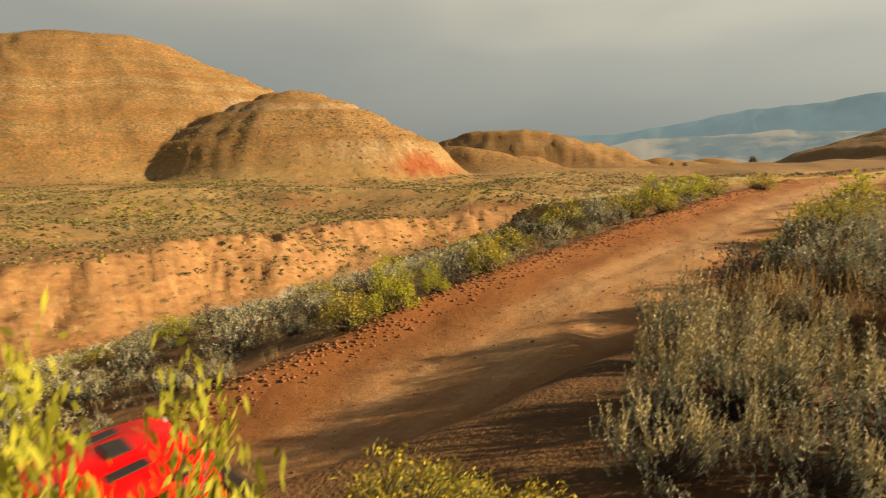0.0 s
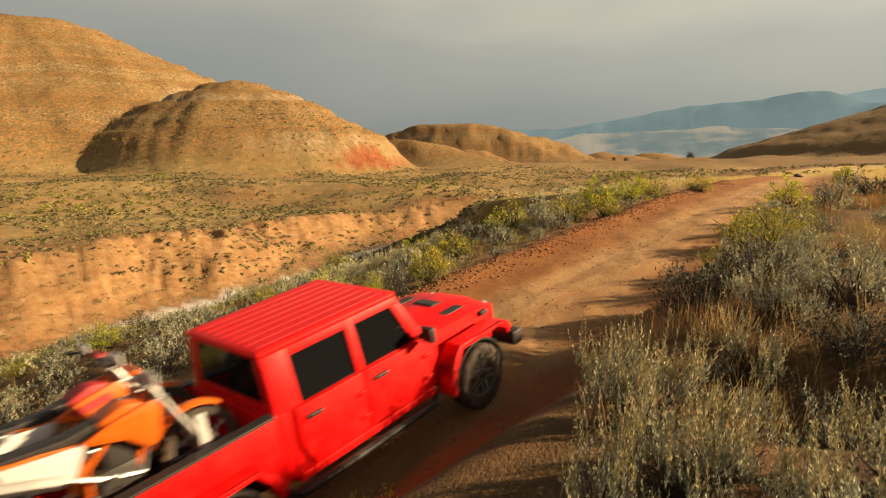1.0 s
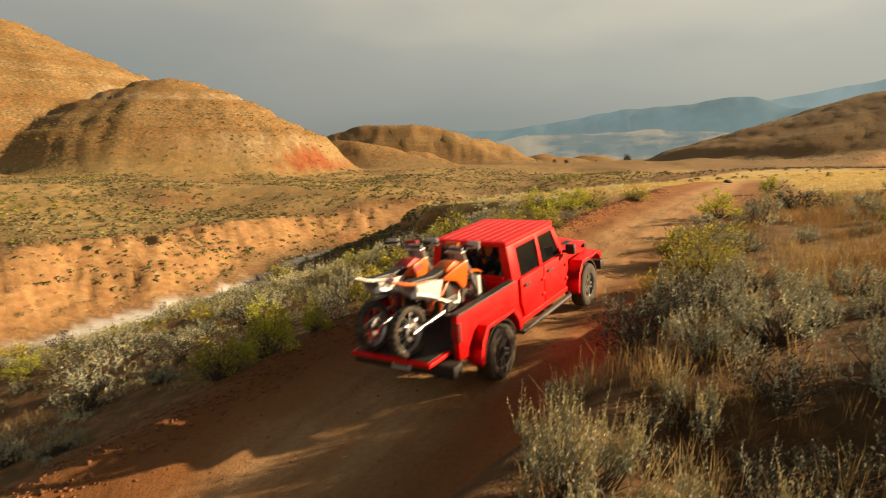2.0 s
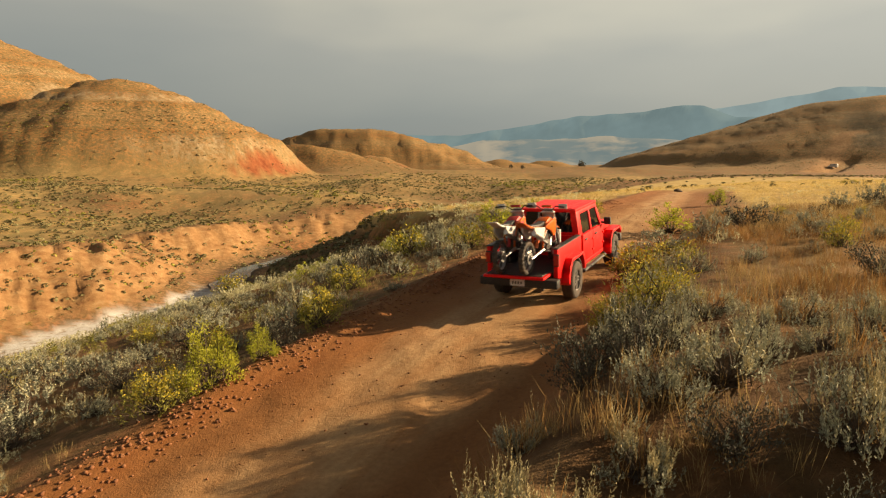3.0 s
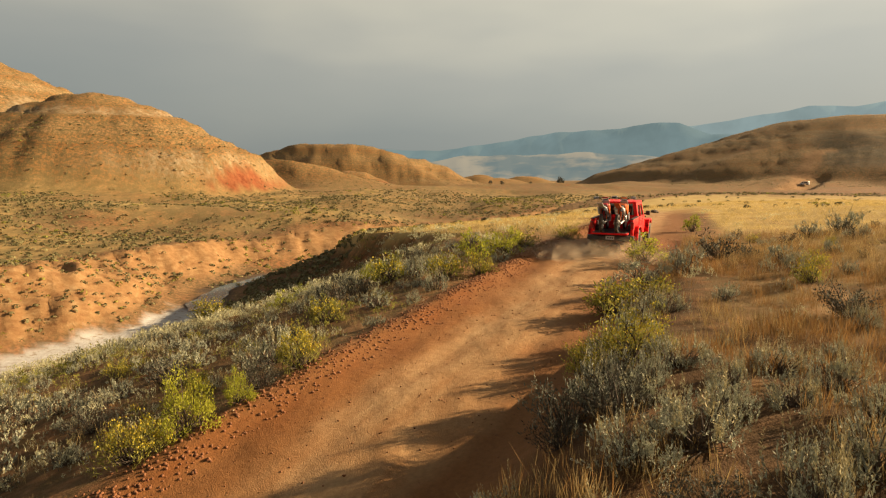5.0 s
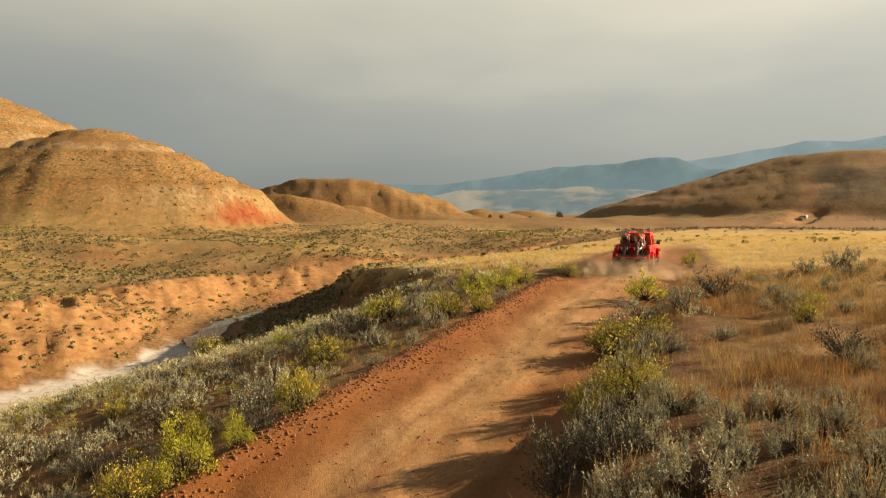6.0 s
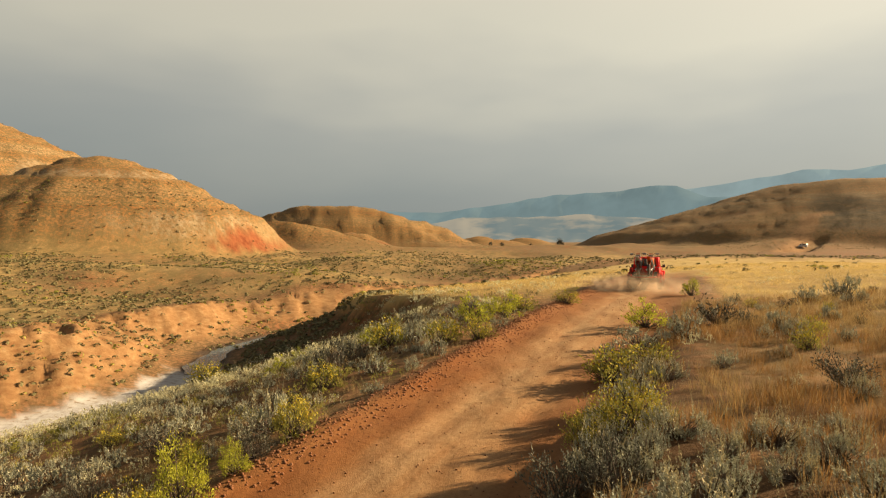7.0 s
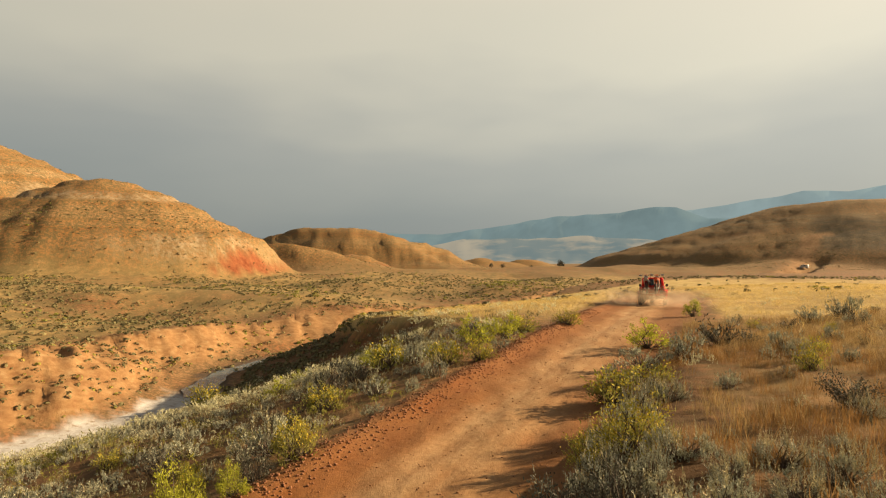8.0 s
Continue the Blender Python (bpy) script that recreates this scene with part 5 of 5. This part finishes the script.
    scatter("plain_rabbitbrush", RABBIT, "yellow-green shrubs across the plain", "scrub", far, x[tint >= 0.6], y[tint >= 0.6], size[tint >= 0.6], 0.8, 5)
    # specks on the hills
    x, y = spread_points(rng, 62000, 150, 520, -62, 42)
    g = ground_parts(x, y)
    keep = (g["hill"] > 0.2) & (rng.uniform(0, 1, len(x)) < 0.6 + 0.5 * vnoise(x / 30, y / 30, 305))
    x, y = x[keep], y[keep]
    scatter("hill_scrub", SCRUB, "sparse dark scrub on the hillsides", "scrub", tiny, x, y, rng.uniform(0.25, 0.85, len(x)) ** 1.2, 0.7, 6)


def plant_grass():
    rng = np.random.default_rng(88)

    def tuft(seed, blades, high, lean):
        r = np.random.default_rng(seed)
        base = r.normal(0, 0.06, (blades, 3)) * np.array([1, 1, 0])
        way = unit(np.array([0, 0, 1.0]) + r.normal(0, lean, (blades, 3)) * np.array([1, 1, 0.2]))
        return kites(base, way, high * r.uniform(0.5, 1.1, blades), np.full(blades, 0.0065), r)

    near = [tuft(400 + k, 14, 0.42, 0.30) for k in range(5)]
    wide = [tuft(420 + k, 6, 0.40, 0.5) * np.array([2.6, 2.6, 1.0]) for k in range(5)]
    x, y = spread_points(rng, 26000, 1.5, 30, -30, 46)
    g = ground_parts(x, y)
    clump = vnoise(x / 0.7, y / 0.7, 308) > -0.15
    keep = clump & (g["lat"] > 2.4) & (np.hypot(x + 1.3, y - 0.4) > 3.0) & ((x > -1.2) | (y > 6)) & (rng.uniform(0, 1, len(x)) < 0.52 + 0.2 * ease(7, 13, g["s"]) + 0.6 * vnoise(x / 1.6, y / 1.6, 306))
    x, y = x[keep], y[keep]
    rusty = vnoise(x / 3.0, y / 3.0, 307) + rng.normal(0, 0.4, len(x)) - np.hypot(x, y) / 45 > -0.30
    size = rng.uniform(0.5, 1.15, len(x))
    scatter("rusty_grass", RUST_GRASS, "rusty dry grass on the bank", "grass", near, x[rusty], y[rusty], size[rusty], 1.0, 7)
    scatter("straw_grass", STRAW, "pale dry bunch grass on the bank", "grass", near, x[~rusty], y[~rusty], size[~rusty], 1.0, 8)
    x, y = spread_points(rng, 27000, 24, 120, -25, 46)
    g = ground_parts(x, y)
    keep = (g["grass"] > 0.3) & (g["road"] < 0.1) & (g["side"] < 0)
    x, y = x[keep], y[keep]
    scatter("meadow_grass", GOLD_GRASS, "golden dry grass over the flat", "grass", wide, x, y, rng.uniform(0.6, 1.2, len(x)), 0.85, 9)
    # thin dry grass down the left slope
    x, y = spread_points(rng, 9000, 6, 45, -60, 12)
    g = ground_parts(x, y)
    keep = (g["lat"] < -3.2) & (g["side"] < 0) & (g["dc"] > 3.5) & (rng.uniform(0, 1, len(x)) < 0.35)
    x, y = x[keep], y[keep]
    scatter("slope_grass", STRAW, "thin dry grass between the sagebrush", "grass", near, x, y, rng.uniform(0.45, 0.95, len(x)), 1.0, 10)


def stone_mesh(seed, level=1):
    bm = bmesh.new()
    bmesh.ops.create_icosphere(bm, subdivisions=level, radius=1)
    for v in bm.verts:
        v.co *= 0.75 + 0.45 * noise.noise(v.co * 1.4 + Vector((seed * 3.1, 0, 0)))
        v.co.z *= 0.7
    me = bpy.data.meshes.new("clod")
    bm.to_mesh(me)
    bm.free()
    return me


def lay_clods():
    g = Mat("red_clod", (0.36, 0.14, 0.055), 0.95)
    info = g.t.nodes.new("ShaderNodeObjectInfo")
    geo = g.t.nodes.new("ShaderNodeNewGeometry")
    f = g.math("MULTIPLY_ADD", geo.outputs["Random Per Island"], 0.6, g.math("MULTIPLY", info.outputs["Random"], 0.4))
    g.colour(g.mix(g.noise(14.0, 4), g.mix(f, (0.14, 0.048, 0.018), (0.30, 0.135, 0.058)), (0.23, 0.092, 0.038)))
    g.bump(g.noise(40.0, 4), 0.6, 0.01)
    rng = random.Random(21)
    shapes = [stone_mesh(k) for k in range(5)]
    for me in shapes:
        me.materials.append(g.m)
    for k in range(70):
        s = rng.uniform(1.5, 26)
        lat = rng.gauss(-2.65, 0.28) if rng.random() < 0.9 else rng.uniform(-2.2, 1.7)
        l = np.interp(s, FINE, FINE_L) + lat
        x, y = 0.5 * s + 0.866 * l, 0.866 * s - 0.5 * l
        size = rng.uniform(0.025, 0.075) if lat < -2.1 else rng.uniform(0.02, 0.045)
        ob = new("earth_clod", shapes[k % 5])
        ob.matrix_basis = pose(x, y, ground_z(x, y) + size * 0.2, rng.uniform(-30, 30), rng.uniform(-30, 30), rng.uniform(0, 360)) @ Matrix.Scale(size, 4)
        tagged(ob, "clod of red earth at the edge of the dirt road", "clod", "clods along the road")
    # crumbs past counting
    nr = np.random.default_rng(22)
    n = 5200
    s, lat = nr.uniform(-2, 34, n), np.where(nr.uniform(0, 1, n) < 0.74, nr.normal(-2.65, 0.36, n), nr.uniform(-2.6, 2.4, n))
    l = np.interp(s, FINE, FINE_L) + lat
    x, y = 0.5 * s + 0.866 * l, 0.866 * s - 0.5 * l
    z = ground_parts(x, y)["z"]
    size = nr.uniform(0.008, 0.032, n) * np.where(lat < -2.1, 1.0, 0.6)
    cube = np.array([(a, b, c) for a in (-1, 1) for b in (-1, 1) for c in (-0.7, 0.7)], float)
    faces = np.array([(0, 1, 3, 2), (4, 6, 7, 5), (0, 4, 5, 1), (2, 3, 7, 6), (0, 2, 6, 4), (1, 5, 7, 3)])
    v = (cube[None] * (1 + nr.uniform(-0.45, 0.3, (n, 8, 3)))) * size[:, None, None] * 0.8
    a = nr.uniform(0, 6.28, n)
    c, d = np.cos(a)[:, None], np.sin(a)[:, None]
    v = np.stack([v[..., 0] * c - v[..., 1] * d + x[:, None], v[..., 0] * d + v[..., 1] * c + y[:, None], v[..., 2] + z[:, None] + 0.2 * size[:, None]], -1)
    me = mesh_np("gravel", v.reshape(-1, 3), (faces[None] + 8 * np.arange(n)[:, None, None]).reshape(-1, 4))
    tagged(part("gravel", me, g.m), "crumbs of red earth strewn along the road", "gravel", kind="stuff")


taken = plant_bushes()
plant_scrub(taken)
plant_grass()
lay_clods()


# ---- the truck and its load ----
truck, wheels = build_truck()
right_bike = build_bike(ORANGE, "orange and white dirt bike strapped in the truck bed", ORANGE)
left_bike = build_bike(DEEP_RED, "white dirt bike with red and orange trim in the truck bed", WHITE)
bikes = [(right_bike, pose(0.30, -2.30, 0.78, 0, 0, -2)), (left_bike, pose(-0.32, -2.30, 0.78, 0, -3, 2))]


# ---- dust behind the wheels ----
def dust_material():
    g = Mat("dust", (0.60, 0.47, 0.335), 1.0)
    g.b.inputs["Specular IOR Level"].default_value = 0.0
    glow = g.t.nodes.new("ShaderNodeBsdfTranslucent")
    glow.inputs["Color"].default_value = (0.60, 0.47, 0.335, 1)
    both = g.t.nodes.new("ShaderNodeMixShader")
    clear = g.t.nodes.new("ShaderNodeBsdfTransparent")
    mixer = g.t.nodes.new("ShaderNodeMixShader")
    thin = g.ramp(g.noise(1.5, 4), (0.30, (0.08,)), (0.70, (0.46,)))
    g.link(g.math("MULTIPLY", thin, g.attr("body")), mixer.inputs["Fac"])
    g.link(g.b.outputs[0], both.inputs[1])
    g.link(glow.outputs[0], both.inputs[2])
    g.link(clear.outputs[0], mixer.inputs[1])
    g.link(both.outputs[0], mixer.inputs[2])
    g.link(mixer.outputs[0], g.o.inputs["Surface"])
    return g.m


def build_dust(count):
    """Billows of dust: bulging shells that thin out to nothing at their rims."""
    stuff = dust_material()
    made, shapes = [], []
    u, v = np.meshgrid(np.linspace(0, 1, 15), np.linspace(0, 2 * math.pi, 33)[:-1], indexing="ij")
    for k in range(4):
        swell = 1 + 0.22 * vnoise(np.cos(v) * u * 2 + 9 * k, np.sin(v) * u * 2, 600 + k)
        x, z = u * np.cos(v) * 1.75 * swell, u * np.sin(v) * 0.80 * swell
        y = -0.55 * np.sqrt(np.maximum(1 - u * u, 0)) * swell + 0.12 * vnoise(x * 3, z * 3, 610 + k)
        i, j = np.meshgrid(np.arange(14), np.arange(32), indexing="ij")
        q = np.stack([i * 32 + j, (i + 1) * 32 + j, (i + 1) * 32 + (j + 1) % 32, i * 32 + (j + 1) % 32], -1).reshape(-1, 4)
        me = mesh_np("dust_puff", np.stack([x, y, z], -1).reshape(-1, 3), q)
        me.attributes.new("body", "FLOAT", "POINT").data.foreach_set("value", ((1 - u.ravel() ** 2) ** 1.6).astype(np.float32))
        me.polygons.foreach_set("use_smooth", np.ones(len(q), bool))
        me.materials.append(stuff)
        shapes.append(me)
    for k in range(count):
        ob = new("dust_puff", shapes[k % 4])
        made.append(tagged(ob, "thin puff of pale tan road dust behind the truck", "dust", "dust trailing the truck"))
    return made


dust = build_dust(12)


# ---- far small things ----
VAN_X, VAN_Y = 210.8, 368.0
BOULDER_X, BOULDER_Y = 18.8, 59.5


def build_van():
    van = tagged(new("camper_van"), "small white camper van parked across the valley", "van")
    body = slab([(-2.3, 0.45), (2.2, 0.45), (2.45, 0.75), (2.4, 1.15), (1.75, 1.35), (1.35, 2.15), (-2.2, 2.2), (-2.35, 1.9)], -0.95, 0.95, 0.06)
    smooth(part("body", body, WHITE, van))
    for sx in (-1, 1):
        part("window", slab([(0.55, 1.35), (1.55, 1.35), (1.25, 1.95), (0.55, 1.95)], sx * 0.945, sx * 0.965), GLASS, van)
        part("window", box(sx * 0.945, sx * 0.965, -1.8, 0.2, 1.35, 1.9), GLASS, van)
        for y in (-1.5, 1.5):
            wheel = part("wheel", lathe_x([(-0.1, 0.05), (0.1, 0.05), (0.11, 0.30), (-0.1, 0.33)], 20), RUBBER, van)
            wheel.location = (sx * 0.85, y, 0.33)
    part("windscreen", slab([(1.78, 1.36), (1.80, 1.36), (1.42, 2.08), (1.40, 2.08)], -0.8, 0.8), GLASS, van)
    return van


def build_boulder(x, y, size):
    bm = bmesh.new()
    bmesh.ops.create_icosphere(bm, subdivisions=3, radius=1)
    for v in bm.verts:
        v.co *= 0.8 + 0.35 * noise.fractal(v.co * 1.2, 1, 2, 4)
        v.co.z *= 0.55
    ob = smooth(part("boulder", bm, plain_material("dark_rock", (0.055, 0.042, 0.035), 0.9, 0, 0.4, 3.0)), 60)
    ob.matrix_basis = pose(x, y, ground_z(x, y) + 0.2 * size, 0, 0, 20) @ Matrix.Scale(size, 4)
    tagged(ob, "dark boulder lying in the golden grass", "boulder")


def build_juniper(x, y, high, seed):
    tree = tagged(new("juniper"), "dark juniper tree far down the valley", "tree", "junipers in the valley")
    rng = np.random.default_rng(seed)
    part("trunk", tube([(0, 0, -0.3), (0.05 * high, 0, 0.3 * high), (0.0, 0.04 * high, 0.75 * high)], 0.05 * high, 7, None, 0.012 * high), WOOD, tree)
    tip, way = crown(rng, 60, 0.75 * high, 0.9 * high, 0.6)
    pick = rng.integers(0, 60, 420)
    p = tip[pick] + rng.normal(0, 0.06 * high, (420, 3)) + np.array([0, 0, 0.1 * high])
    part("crown", kite_mesh("crown", kites(p, unit(way[pick] + rng.normal(0, 0.6, (420, 3))), np.full(420, 0.12 * high), np.full(420, 0.06 * high), rng)), DARK_SAGE, tree)
    tree.matrix_basis = pose(x, y, ground_z(x, y), 0, 0, 50 * seed)


van = build_van()
van.matrix_basis = pose(VAN_X, VAN_Y, ground_z(VAN_X, VAN_Y), 0, 0, 40)
build_boulder(BOULDER_X, BOULDER_Y, 0.42)
for k, (x, y, h) in enumerate(((78, 420, 5.5), (84, 455, 4.5), (66, 470, 4.0), (95, 500, 5.0), (40, 520, 4.0), (52, 545, 4.5))):
    build_juniper(x, y, h, 3 + k)


# ---- motion ----
TRUCK_T = (0.0, 0.5, 1.0, 1.5, 2.0, 3.5, 4.5, 6.0, 7.0, 8.0)
TRUCK_S = (-0.95, 1.55, 4.0, 6.45, 8.95, 17.6, 23.8, 32.7, 39.0, 46.0)


def truck_s(t):
    """Metres along the road, eased between the known times."""
    k = np.polyfit(TRUCK_T, TRUCK_S, 4)
    return float(np.polyval(k, t))


def road_point(s):
    l = np.interp(s, FINE, FINE_L)
    return 0.5 * s + 0.8660254 * l, 0.8660254 * s - 0.5 * l, np.interp(s, FINE, FINE_Z)


def truck_pose(s, t=0.0):
    a, b = road_point(s - 1.745), road_point(s + 1.745)
    yaw = -math.degrees(math.atan2(b[0] - a[0], b[1] - a[1]))
    pitch = math.degrees(math.atan2(b[2] - a[2], 3.49))
    m = [(p + q) / 2 for p, q in zip(a, b)]
    bounce = 0.012 * math.sin(9.0 * t) + 0.008 * math.sin(15.3 * t + 1)
    return pose(m[0], m[1], m[2] - 0.02 + bounce, pitch + 0.4 * math.sin(7.1 * t), 0.7 * math.sin(5.3 * t + 0.5), yaw)


def motions():
    ticks = [k / 15 for k in range(121)]
    walk(truck, [(t, truck_pose(truck_s(t), t)) for t in ticks])
    for wheel in wheels:
        x, y, z = wheel.location
        walk(wheel, [(t, pose(x, y, z, -math.degrees((truck_s(t) + 1) / 0.415), 0, 0)) for t in ticks])
    for bike, m in bikes:
        walk(bike, [(t, truck_pose(truck_s(t), t) @ m) for t in ticks])
    for k, puff in enumerate(dust):
        rng = random.Random(500 + k)
        lag, side = 2.6 + 0.55 * (k // 2), (0.75 if k % 2 else -0.75) + rng.uniform(-0.5, 0.5)
        rows = []
        for t in [j / 4 for j in range(33)]:
            out = float(ease(1.4, 5.6, t)) * (0.75 + 0.25 * float(ease(5, 8, t)))
            s = truck_s(t) - lag * (0.6 + 0.4 * out)
            x, y, z = road_point(s)
            spread = side * (1 + 0.3 * (k // 2)) * (0.7 + 0.6 * out)
            up = -1.25 + (1.75 + 0.12 * rng.random()) * out
            rows.append((t, pose(x + 0.866 * spread, y - 0.5 * spread, z + up, 0, 6 * math.sin(1.3 * t + k), -26 + 8 * math.sin(0.9 * t + 2 * k))))
        walk(puff, rows)


motions()
